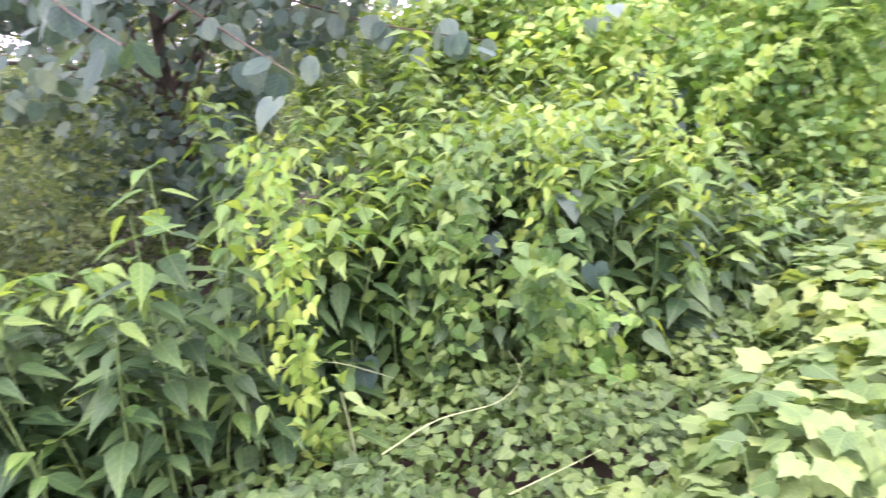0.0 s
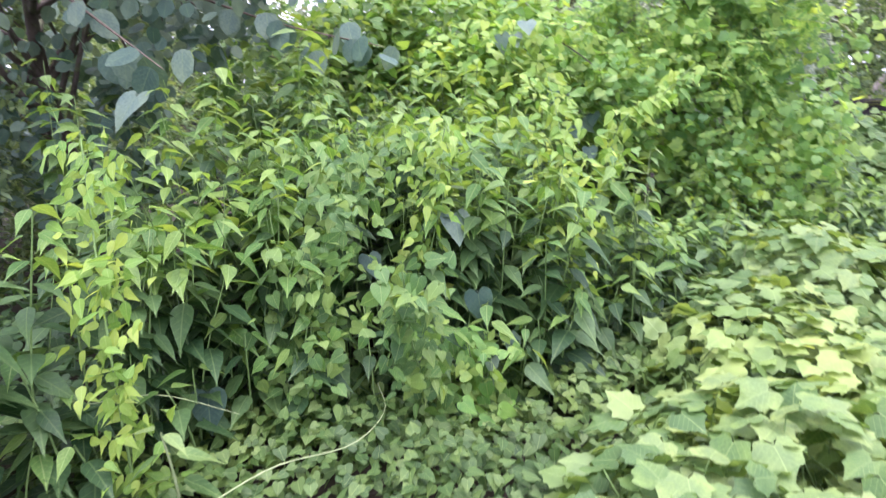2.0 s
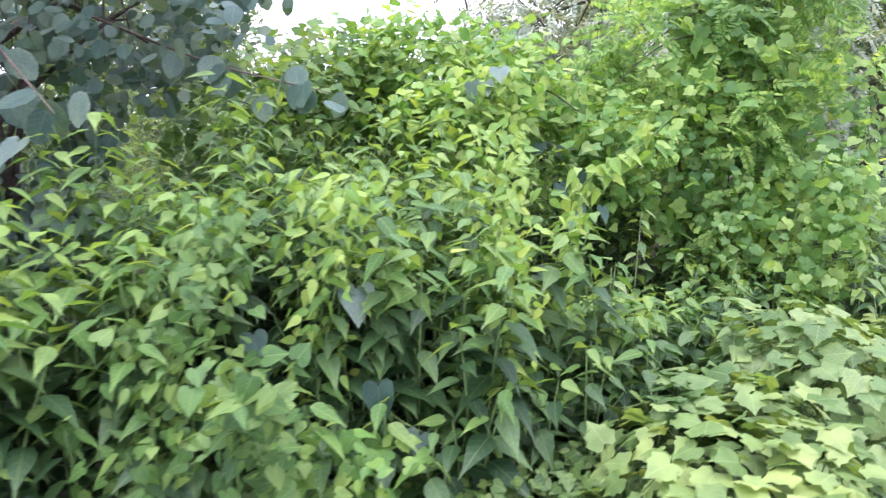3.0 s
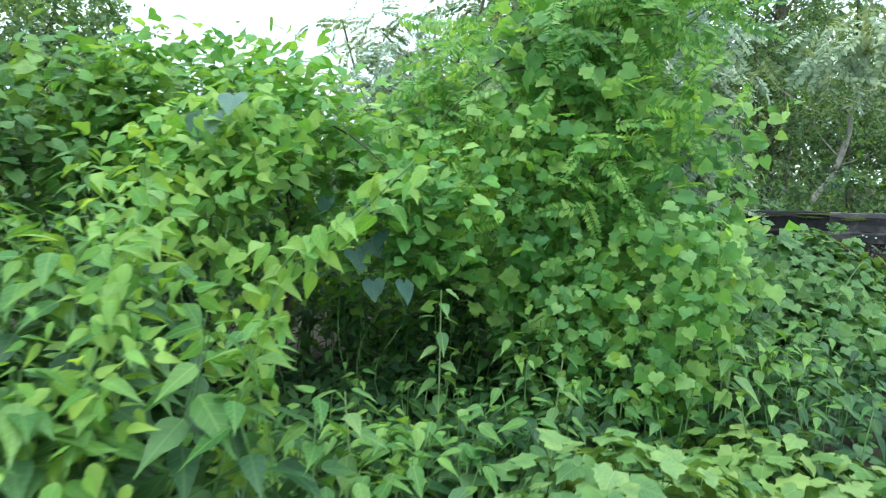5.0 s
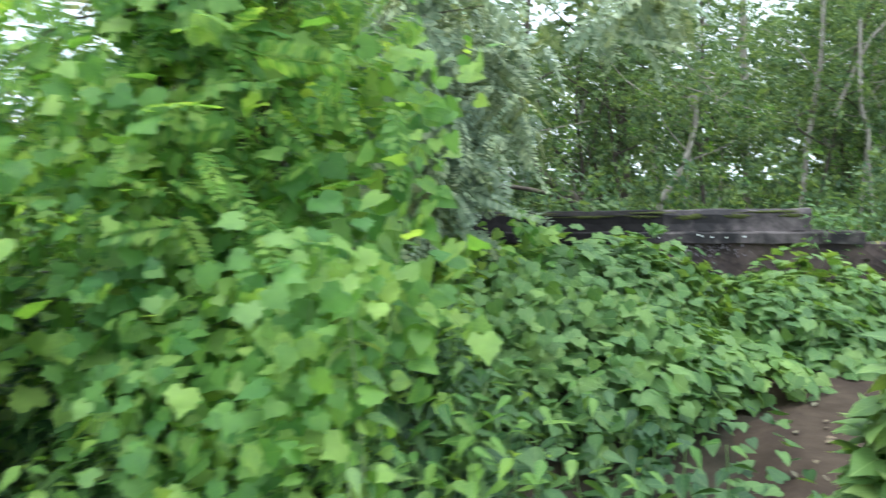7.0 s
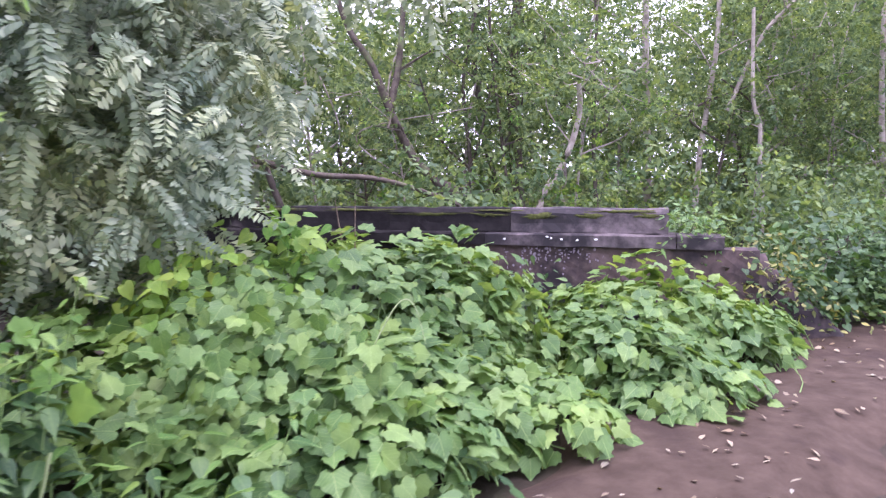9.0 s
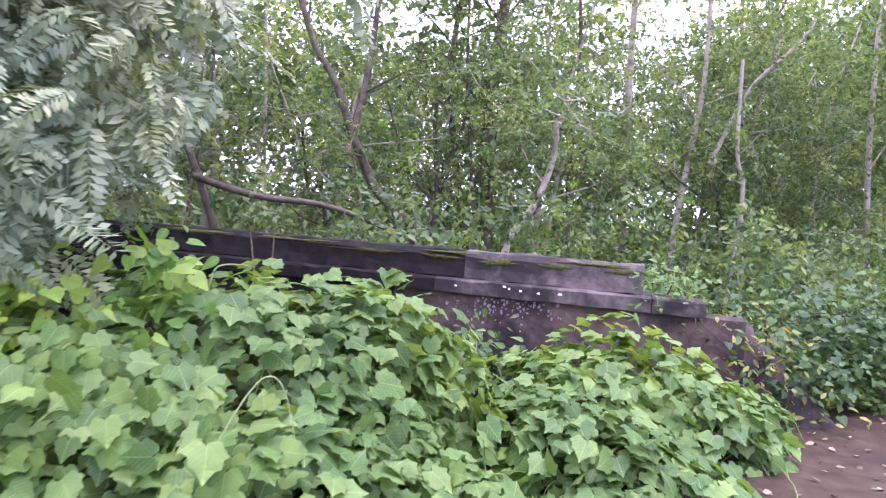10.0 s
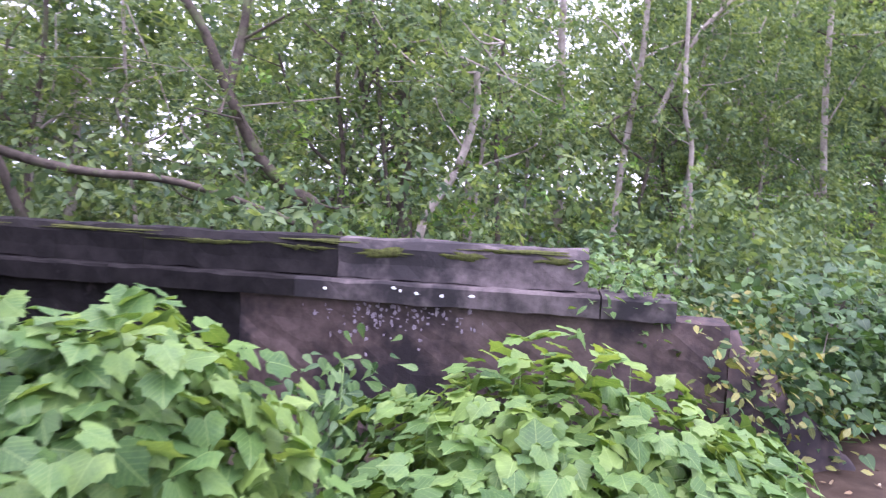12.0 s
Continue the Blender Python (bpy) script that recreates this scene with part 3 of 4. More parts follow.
def mat_of_creeper(base, x0, x1, y0, y1, n, singles, keep, seed, size=(0.035, 0.065), mat=mat_green):
    """A carpet of small heart-shaped leaves over the ground."""
    r = np.random.default_rng(seed)
    p = np.c_[r.uniform(x0, x1, n), r.uniform(y0, y1, n), np.zeros(n)]
    p = p[keep(p)]
    n = len(p)
    p[:, 2] = 0.1 + 0.16 * np.clip(lumps(p, 1.4, seed), -0.5, 1) + r.uniform(-0.08, 0.1, n)
    p[:, 2] = np.maximum(p[:, 2], 0.02)
    spots = (p, np.c_[r.normal(0, 1, n), r.normal(-0.5, 1, n), r.normal(-0.4, 0.4, n)], np.array([0, -0.25, 1.0]) + r.normal(0, 0.4, (n, 3)), r.uniform(*size, n))
    ob = thing("ground_creeper", (*base, 0.0), "carpet of small heart-shaped creeper leaves on the ground", "creeper", "ground creepers")
    near = np.argsort(np.hypot(p[:, 0] - base[0], p[:, 1] - base[1]))
    leaf_pieces("leaf", SMALL_HEART, take(spots, near[:singles]), mat, ob)
    leaves("foliage", SMALL_HEART, take(spots, near[singles:]), mat, ob)


mat_of_creeper((0.8, 2.3), -1.2, 3.2, 0.9, 5.6, 26000, 290, lambda p: p[:, 1] < 4.2 + 0.7 * (p[:, 0] - 1.2), 11)
mat_of_creeper((4.6, 7.0), 2.2, 6.0, 4.9, 8.6, 1500, 200, lambda p: (p[:, 0] - 4.7) * 0.83 - (p[:, 1] - 5.2) * 0.5 < 0.1, 12, (0.06, 0.11), weed_green)
mat_of_creeper((3.6, 3.4), 2.3, 5.4, 1.8, 5.0, 5500, 60, lambda p: p[:, 0] > 0, 14, (0.06, 0.11))
mat_of_creeper((1.8, 5.4), -0.5, 3.0, 4.4, 7.6, 3800, 40, lambda p: p[:, 1] > 4.0 + 0.7 * (p[:, 0] - 1.2), 15, (0.06, 0.11), weed_green)
mat_of_creeper((-1.6, 1.8), -3.4, -0.9, 0.6, 4.5, 3600, 30, lambda p: p[:, 1] > 0, 16, (0.06, 0.1), weed_green)
mat_of_creeper((9.2, 11.5), 8.7, 13.0, 9.9, 15.0, 6000, 60, lambda p: p[:, 1] > 10.6 + 0.0 * p[:, 0], 13, (0.05, 0.1))


# ---- tall weeds ----
def front_edge(x):
    return np.interp(x, [-3.0, -1.4, -0.7, -0.4, -0.2, 0.7, 1.3, 1.8, 2.3, 2.8], [1.3, 1.5, 1.85, 2.4, 2.75, 3.3, 3.55, 4.1, 4.5, 5.3])


def weed_height(x, y):
    return 1.0 + 0.3 * min(y - front_edge(x), 2.2) + 0.3 * max(0.0, -0.3 - x) + 0.12 * math.sin(3.1 * x) * math.sin(2.3 * y)


def weed_field(name, label, places, mat, seed, singles, size=0.12):
    """The nearest weeds as plants of their own, the others as one thicket."""
    r = np.random.default_rng(seed)
    lines, parts = [], []
    for k, (x, y, h) in enumerate(places):
        line, spots = weed_spots(x, y, h, seed * 1000 + k, size * r.uniform(0.8, 1.2))
        if k < singles:
            ob = thing("weed", (x, y, 0.0), "upright green weed with pointed leaves in pairs", "weed", "tall weeds")
            stems("stalk", [line], [(0.006, 0.003)], stem_green, ob)
            high = spots[0][:, 2] > 0.84 * h
            leaf_pieces("leaf", OVATE, take(spots, ~high), mat, ob)
            leaf_pieces("young_leaf", OVATE, take(spots, high), young_green, ob)
        else:
            lines.append(line)
            parts.append(spots)
    ob = thing(name, (places[0][0], places[0][1], 0.0), label, "weeds", kind="stuff")
    young = [s[0][:, 2] > 0.84 * line[-1, 2] for s, line in zip(parts, lines)]
    leaves("foliage", OVATE, merge_spots(*[take(s, ~y) for s, y in zip(parts, young)]), mat, ob)
    leaves("young_foliage", OVATE, merge_spots(*[take(s, y) for s, y in zip(parts, young)]), young_green, ob, "yellow-green young leaves")
    stems("stalk_tangle", lines, [(0.006, 0.002)] * len(lines), stem_green, ob, sides=4, kind="stuff")


r = np.random.default_rng(21)
field = []
for _ in range(760):
    x = r.uniform(-3.0, 2.6)
    y = front_edge(x) + abs(r.normal(0, 1.15)) + r.uniform(0, 0.25)
    if x < -0.45 and r.uniform() < 0.55:
        continue
    if ((x - 1.75) / 1.0) ** 2 + ((y - 6.05) / 0.95) ** 2 < 1 or (x + 1.45) ** 2 + (y - 2.9) ** 2 < 0.42 or (x - 0.48) ** 2 + (y - 3.2) ** 2 < 0.07 or ((x + 2.1) / 0.7) ** 2 + ((y - 3.7) / 1.2) ** 2 < 1:
        continue
    tall = max(0.5, weed_height(x, y) * r.uniform(0.75, 1.08))
    if x < -0.7 and y < 2.6:
        tall = min(tall, 0.95)
    if x > 1.25 and y > 4.3:
        tall = min(tall, 0.55)
    field.append((x, y, tall))
for _ in range(110):
    x = r.uniform(-2.6, 2.5)
    field.append((x, front_edge(x) + r.uniform(-0.18, 0.25), r.uniform(0.25, 0.65)))
field.sort(key=lambda p: p[1] - front_edge(p[0]))
weed_field("weed_thicket", "dense thicket of tall green weeds with pointed leaves", field, weed_green, 5, 190, 0.155)

field = [(r.uniform(0.6, 2.6), r.uniform(5.2, 7.0), r.uniform(0.2, 0.45)) for _ in range(60)]
field += [(r.uniform(-1.2, 2.4), r.uniform(6.9, 8.6), r.uniform(0.7, 1.4)) for _ in range(150)]
weed_field("shaded_weeds", "shaded weeds under the bushes behind the hollow", field, weed_green, 7, 4)
field = []
for _ in range(190):
    x, y = r.uniform(1.9, 4.3), r.uniform(5.5, 7.6)
    if x > 2.55:
        field.append((x, y, (0.45 + 0.3 * (y - 5.5)) * r.uniform(0.75, 1.1)))
field += [(r.uniform(3.9, 5.2), r.uniform(6.1, 7.8), r.uniform(0.3, 0.6)) for _ in range(30)]
field.sort(key=lambda p: p[1])
weed_field("weed_patch", "lower green weeds round the foot of the bush", field, weed_green, 6, 24)


# ---- climbing vines ----
def vine(line, n, spread, size, label, seed, shapes=HEART, mat=vine_green, singles=60, name="climbing_vine"):
    ob = thing(name, (line[0][0], line[0][1], 0.0), label, "vine", "climbing vines")
    spots = column_spots(line, n, spread, size, seed)
    leaf_pieces("leaf", shapes, take(spots, slice(0, singles)), mat, ob)
    half = (n + singles) // 2
    leaves("foliage", shapes, take(spots, slice(singles, half)), mat, ob)
    leaves("foliage", OVATE if shapes is HEART else shapes, take(spots, slice(half, None)), mat, ob)
    path = curve(line, 24)
    foot = np.array([[line[0][0], line[0][1], 0.0]])
    stems("stem", [np.concatenate([foot, path]) if line[0][2] > 0.05 else path], [(0.006, 0.003)], stem_green, ob)
    return ob


YELLOWISH = "bright yellow-green vine climbing a weed stalk"
vine([(-0.25, 2.35, 0.1), (-0.27, 2.35, 0.7), (-0.4, 2.55, 1.35)], 260, 0.055, (0.05, 0.09), YELLOWISH, 31, OVATE, yellow_vine)
vine([(0.2, 2.92, 0.05), (0.22, 2.95, 0.5), (0.3, 3.1, 0.9), (0.36, 3.35, 1.2)], 520, 0.09, (0.045, 0.08), "hanging curtain of green heart-shaped vine leaves", 32, HEART, thicket_green)
vine([(0.74, 3.1, 0.1), (0.7, 2.8, 0.5), (0.68, 2.66, 0.9)], 210, 0.07, (0.045, 0.085), "clump of fresh vine leaves on a bent stalk", 33, HEART, thicket_green)
vine([(0.95, 3.2, 0.05), (0.9, 3.1, 0.4)], 130, 0.12, (0.05, 0.09), "low curtain of green vine leaves", 30)
vine([(0.6, 3.55, 0.4), (0.68, 3.45, 0.9), (0.78, 3.45, 1.35)], 210, 0.08, (0.05, 0.09), YELLOWISH, 34, OVATE, yellow_vine)
vine([(1.32, 3.7, 0.3), (1.38, 3.95, 1.0), (1.3, 4.5, 1.55)], 300, 0.09, (0.05, 0.1), YELLOWISH, 35, OVATE, yellow_vine)
vine([(1.62, 4.3, 0.3), (1.66, 4.45, 0.8), (1.72, 4.5, 1.25), (1.95, 4.5, 1.42), (2.16, 4.55, 1.62)], 120, 0.05, (0.06, 0.13), "leaning yellow vine shoot reaching out from the thicket", 36, OVATE, yellow_vine)
vine([(1.0, 5.4, 0.6), (1.1, 5.7, 1.4), (1.12, 5.75, 1.95)], 480, 0.16, (0.05, 0.1), "tall column of yellow-green vine leaves", 37, HEART, yellow_vine)
vine([(3.4, 6.0, 0.1), (3.5, 5.95, 0.8), (3.6, 6.05, 1.35)], 420, 0.12, (0.05, 0.1), "green vine curtain hanging from the bush", 38, LOBED, bush_green)
vine([(2.9, 6.5, 0.2), (3.0, 6.4, 0.7), (3.1, 6.6, 1.2)], 420, 0.17, (0.05, 0.09), "green vine curtain hanging from the bush", 39, LOBED, bush_green)
vine([(3.75, 6.4, 0.7), (3.9, 6.55, 1.5), (4.02, 6.6, 2.05)], 150, 0.09, (0.06, 0.12), "light vine shoot climbing past the bush", 40, HEART, bush_green)
vine([(2.75, 6.9, 0.5), (2.75, 6.8, 1.3), (2.65, 6.8, 1.95)], 330, 0.18, (0.06, 0.11), "green vine curtain hanging from the bush", 41, LOBED, bush_green)
vine([(4.85, 8.9, 0.6), (4.95, 9.2, 1.0), (4.99, 9.34, 1.25)], 130, 0.1, (0.07, 0.12), "yellow-green vine on top of the creeper heap", 42)
vine([(4.2, 8.7, 0.4), (4.3, 8.9, 0.8), (4.4, 9.1, 1.05)], 170, 0.15, (0.07, 0.12), "yellow-green vine on top of the creeper heap", 43, HEART, yellow_vine)


vine([(4.55, 7.9, 0.35), (4.7, 8.3, 0.65), (4.8, 8.7, 0.8)], 420, 0.2, (0.07, 0.12), "light green vine spread over the creeper heap", 44, LOBED, lobed_green)
vine([(5.2, 7.8, 0.3), (5.25, 8.1, 0.6), (5.3, 8.4, 0.7)], 160, 0.16, (0.08, 0.13), "light green vine spread over the creeper heap", 45, LOBED, lobed_green)
vine([(6.85, 10.3, 0.1), (6.95, 10.5, 0.4), (7.0, 10.7, 0.6)], 260, 0.17, (0.06, 0.11), "dark green weed in the gap between the heaps", 46, OVATE, weed_green)


def shoot(name, points, rad, mat, label):
    ob = thing(name, tuple(points[0]), label, "stem", "bare shoots")
    stems("stem", [curve(points, 20)], [(rad, rad * 0.5)], mat, ob)


shoot("tendril", [(0.12, 2.11, 0.24), (0.29, 2.31, 0.27), (0.52, 2.45, 0.28), (0.59, 2.72, 0.27), (0.51, 3.0, 0.25)], 0.0032, pale_stem, "long pale curving tendril over the ground creeper")
shoot("tendril", [(0.6, 1.9, 0.25), (0.8, 2.05, 0.27), (0.9, 2.16, 0.26)], 0.0026, pale_stem, "thin pale tendril over the ground creeper")
shoot("tendril", [(-0.45, 2.45, 0.4), (-0.2, 2.5, 0.42), (0.05, 2.6, 0.3)], 0.0026, pale_stem, "thin pale tendril crossing the weeds")
shoot("arching_stem", [(5.36, 8.0, 0.6), (5.5, 8.0, 0.86), (5.57, 8.0, 0.92), (5.62, 8.0, 0.86), (5.66, 8.0, 0.7)], 0.0036, pale_stem, "pale arching stem over the creeper heap")
shoot("arching_stem", [(5.09, 9.9, 0.85), (5.13, 9.9, 1.05), (5.2, 9.9, 1.1), (5.35, 9.9, 1.1)], 0.008, pale_stem, "dry pale bent stem on the creeper heap")
shoot("dry_twig", [(5.33, 10.6, 0.9), (5.3, 10.6, 1.1), (5.27, 10.6, 1.32)], 0.008, twig_brown, "thin dry twig before the wall")
shoot("dry_twig", [(5.43, 10.6, 0.9), (5.44, 10.6, 1.32)], 0.007, twig_brown, "thin dry twig before the wall")
shoot("arching_stem", [(4.3, 7.2, 0.6), (4.24, 7.2, 0.4), (4.1, 7.15, 0.2)], 0.006, pale_stem, "pale stem bent down into the creeper")


def pale_weed(x, y, height, seed, size=0.15):
    line, spots = weed_spots(x, y, height, seed, size, 0.03)
    ob = thing("pale_weed", (x, y, 0.0), "single weed with large pale pointed leaves", "weed", "pale weeds")
    stems("stalk", [line], [(0.007, 0.003)], pale_stem, ob)
    top = spots[0][:, 2] > height * 0.35
    leaf_pieces("leaf", OVATE, take(spots, top), pale_green, ob)


for k, (x, y, h, size) in enumerate([(3.68, 5.84, 0.75, 0.16), (2.17, 5.81, 1.0, 0.12), (2.5, 4.45, 0.58, 0.12), (1.92, 4.72, 0.8, 0.15), (3.72, 6.0, 1.2, 0.13), (2.75, 5.6, 0.7, 0.12), (-0.05, 2.3, 0.42, 0.14)]):
    pale_weed(x, y, h, 300 + k, size)


def broad_climber(x, y, z, count, seed, size=0.17):
    """A thin climber with a few large heart-shaped blue-green leaves."""
    r = np.random.default_rng(seed)
    ob = thing("broad_climber", (x, y, 0.0), "thin climber with large blue-green heart-shaped leaves", "vine", "broad-leaved climbers")
    stems("stem", [curve([(x + r.normal(0, 0.15), y + 0.25, 0.0), (x + r.normal(0, 0.1), y + 0.15, z * 0.4), (x + r.normal(0, 0.08), y + 0.12, z * 0.75), (x, y + 0.03, z)], 16)], [(0.004, 0.002)], stem_green, ob)
    at = np.array([x, y, z]) + np.c_[np.linspace(-0.09, 0.09, count), r.normal(0, 0.03, count), r.normal(0, 0.05, count)]
    spots = (at, np.array([0.0, -0.3, -1.0]) + r.normal(0, 0.3, (count, 3)), np.array([0.0, -0.8, 0.75]) + r.normal(0, 0.3, (count, 3)), r.uniform(0.85, 1.15, count) * size)
    leaf_pieces("leaf", HEART, spots, blue_green, ob)


for k, (x, y, z, count, size) in enumerate([(0.9, 3.46, 0.88, 1, 0.2), (-0.22, 2.76, 0.34, 2, 0.16), (1.17, 3.4, 0.36, 1, 0.16), (1.02, 3.3, 0.55, 1, 0.15), (1.1, 5.55, 1.92, 3, 0.15), (1.71, 6.3, 1.2, 3, 0.15), (1.85, 6.15, 0.98, 2, 0.14), (1.55, 6.3, 1.42, 2, 0.14), (-0.7, 3.7, 1.55, 1, 0.2), (0.5, 3.35, 0.8, 1, 0.13)]):
    broad_climber(x, y, z, count, 330 + k, size)


# ---- trees and bushes ----
def grow(seed, root, top, limbs, limb_len, rad, rise=0.5, start=0.35):
    """Trunk and limbs as polylines: the first is the trunk."""
    r = np.random.default_rng(seed)
    root, top = np.array(root, float), np.array(top, float)
    mid = (root + top) / 2 + r.normal(0, 0.05, 3) * np.linalg.norm(top - root) * np.array([1, 1, 0])
    trunk = curve([root, mid, top], 14)
    lines, radii, ends = [trunk], [(rad, rad * 0.35)], [trunk[-1]]
    for k in range(limbs):
        t = start + (1 - start) * (k + r.uniform(0, 1)) / limbs
        i = min(12, int(t * 13))
        a = r.uniform(0, math.tau)
        out = np.array([math.cos(a), math.sin(a), rise * r.uniform(0.3, 1.4)])
        long = limb_len * r.uniform(0.6, 1.15) * (1.15 - 0.5 * t)
        end = trunk[i] + out * long
        bend = trunk[i] + out * long * 0.5 + r.normal(0, 0.08, 3) * long + np.array([0, 0, 0.08 * long])
        limb = curve([trunk[i], bend, end], 8)
        lines.append(limb)
        radii.append((rad * 0.4 * (1.1 - 0.6 * t), rad * 0.08))
        ends += [limb[4], limb[6], limb[7]]
        for _ in range(2):
            j = r.integers(3, 7)
            tw = limb[j] + (r.normal(0, 0.4, 3) + out * 0.4) * long * 0.5
            lines.append(curve([limb[j], tw], 4))
            radii.append((rad * 0.12, rad * 0.04))
            ends.append(tw)
    return lines, radii, np.array(ends)


def crown_spots(ends, n, spread, size, seed, flat=0.7, down=-0.4):
    r = np.random.default_rng(seed)
    pos = ends[r.integers(0, len(ends), n)] + r.normal(0, spread, (n, 3)) * np.array([1, 1, flat])
    pos[:, 2] = np.maximum(pos[:, 2], 0.1)
    tip = r.normal(0, 1, (n, 3)) * np.array([1, 1, 0.4]) + np.array([0, 0, down])
    normal = np.array([0, -0.2, 1.0]) + r.normal(0, 0.45, (n, 3))
    return pos, tip, normal, r.uniform(*size, n)


def limb_parts(lines, radii, ob, bark):
    """Each limb with its twigs as a part of its own."""
    for k in range(0, len(lines), 3):
        stems("limb", lines[k : k + 3], radii[k : k + 3], bark, ob)


def tree(name, root, top, label, seed, mat, shapes, n, size, limbs=9, limb_len=1.2, rad=0.06, spread=0.35, bark=None, rise=0.5, start=0.35, down=-0.4, singles=0, category="tree", group=""):
    ob = thing(name, root, label, category, group)
    lines, radii, ends = grow(seed, root, top, limbs, limb_len, rad, rise, start)
    bark = bark or bark_dark
    stems("trunk", lines[:1], radii[:1], bark, ob, sides=9)
    limb_parts(lines[1:], radii[1:], ob, bark)
    spots = crown_spots(ends, n, spread, size, seed + 500, down=down)
    if singles:
        leaf_pieces("leaf", shapes, take(spots, slice(0, singles)), mat, ob)
    leaves("crown", shapes, take(spots, slice(singles, None)), mat, ob)
    return ob


def full_tree(name, root, masses, label, seed, mat, shapes, n, size, rad=0.05, limbs=18, bark=None, down=-0.4, singles=0, category="tree", clump=0.16, face=(0, -0.3, 1.0)):
    """A tree or bush whose foliage fills lumpy masses (centre, radii), carried by limbs from one trunk."""
    r = np.random.default_rng(seed)
    ob = thing(name, root, label, category)
    bark = bark or bark_dark
    share = np.array([m[1][0] * m[1][1] * m[1][2] for m in masses]) ** 0.7
    which = r.choice(len(masses), 90, p=share / share.sum())
    d = unit(r.normal(size=(90, 3))) * r.uniform(0.35, 1.0, (90, 1)) ** 0.6
    ends = np.array([masses[w][0] for w in which]) + d * np.array([masses[w][1] for w in which])
    heart = np.average([m[0] for m in masses], axis=0, weights=share)
    top = np.array([heart[0], heart[1], max(m[0][2] + 0.5 * m[1][2] for m in masses)])
    trunk = curve([root, (np.array(root) + top) / 2 + r.normal(0, 0.08, 3), top], 14)
    stems("trunk", [trunk], [(rad, rad * 0.3)], bark, ob, sides=9)
    for k in range(limbs):
        i = int(r.integers(4, 13))
        a, b = trunk[i], ends[k]
        limb = curve([a, (a + b) / 2 + np.array([0, 0, 0.12]), b], 8)
        twig = curve([limb[4], ends[(k + 31) % 90] * 0.4 + limb[6] * 0.6], 4)
        stems("limb", [limb, twig], [(rad * 0.35, rad * 0.08), (rad * 0.12, rad * 0.05)], bark, ob)
    k = r.integers(0, 90, n)
    pos = ends[k] + r.normal(0, 1, (n, 3)) * clump * np.array([1, 1, 0.8])
    pos[:, 2] = np.maximum(pos[:, 2], 0.08)
    tip = r.normal(0, 1, (n, 3)) * np.array([1, 1, 0.4]) + np.array([0, -0.2, down])
    spots = (pos, tip, np.array(face) + r.normal(0, 0.55, (n, 3)), r.uniform(*size, n))
    if singles:
        leaf_pieces("leaf", shapes, take(spots, slice(0, singles)), mat, ob)
    leaves("crown", shapes, take(spots, slice(singles, None)), mat, ob)
    return ob


full_tree("bush", (3.2, 7.3, 0), [((3.2, 7.2, 1.9), (0.7, 0.6, 0.9)), ((3.3, 7.0, 0.9), (0.8, 0.6, 0.6)), ((3.0, 7.3, 2.6), (0.5, 0.4, 0.4))],
          "tall fresh green bush overgrown with vines", 51, bush_green, LOBED, 1300, (0.09, 0.15), 0.03, 16, category="bush", singles=160, face=(0, -0.8, 0.9))
full_tree("feathery_shrub", (2.9, 7.7, 0), [((2.6, 7.2, 2.2), (0.8, 0.4, 0.5)), ((3.4, 7.0, 2.6), (0.7, 0.4, 0.5)), ((2.2, 7.0, 1.75), (0.5, 0.3, 0.35)), ((3.3, 6.7, 1.7), (0.5, 0.25, 0.4))],
          "shrub with fresh feathered leaves behind the vines", 52, bush_green, FROND, 620, (0.22, 0.36), 0.03, 45, category="shrub", down=-0.4, face=(0, -0.9, 0.8))
full_tree("bush", (0.9, 7.0, 0), [((0.9, 6.9, 1.7), (1.1, 0.7, 0.75)), ((1.6, 6.8, 1.3), (0.8, 0.5, 0.7)), ((0.2, 7.0, 2.1), (0.7, 0.6, 0.45)), ((1.8, 6.35, 1.45), (0.5, 0.35, 0.22)), ((1.1, 6.2, 1.65), (0.9, 0.55, 0.25))],
          "broad yellow-green bush behind the weed thicket", 53, vine_green, HEART, 4600, (0.06, 0.12), 0.03, 14, category="bush", singles=120)
full_tree("bush", (-0.9, 6.4, 0), [((-0.8, 6.3, 1.5), (1.0, 0.7, 0.7)), ((-0.3, 6.6, 1.9), (0.7, 0.6, 0.45))],
          "broad yellow-green bush behind the weed thicket", 54, thicket_green, HEART, 2800, (0.06, 0.12), 0.03, 12, category="bush")
full_tree("bush", (2.2, 8.8, 0), [((2.2, 8.8, 1.2), (1.1, 0.7, 1.0)), ((1.8, 7.7, 0.7), (0.9, 0.4, 0.7))],
          "green bush in the shade of the trees", 55, bush_green, HEART, 3200, (0.07, 0.13), 0.03, 12, category="bush")
full_tree("feathery_tree", (3.7, 10.6, 0), [((3.8, 9.7, 2.3), (0.9, 0.9, 1.0)), ((4.1, 10.0, 2.9), (0.9, 0.6, 0.5)), ((3.4, 9.4, 1.7), (0.9, 0.7, 0.8)), ((5.4, 8.9, 2.95), (0.5, 0.4, 0.3)), ((3.9, 9.3, 1.6), (0.5, 0.4, 0.5)), ((4.25, 9.2, 2.3), (0.6, 0.4, 0.9)), ((3.5, 8.9, 2.4), (0.8, 0.4, 0.8))],
          "grey-green feathery-leaved tree hanging low over the wall", 56, frond_green, FROND, 1700, (0.26, 0.44), 0.07, 30, down=-0.9, clump=0.2, face=(0.1, -0.8, 0.7), singles=80)
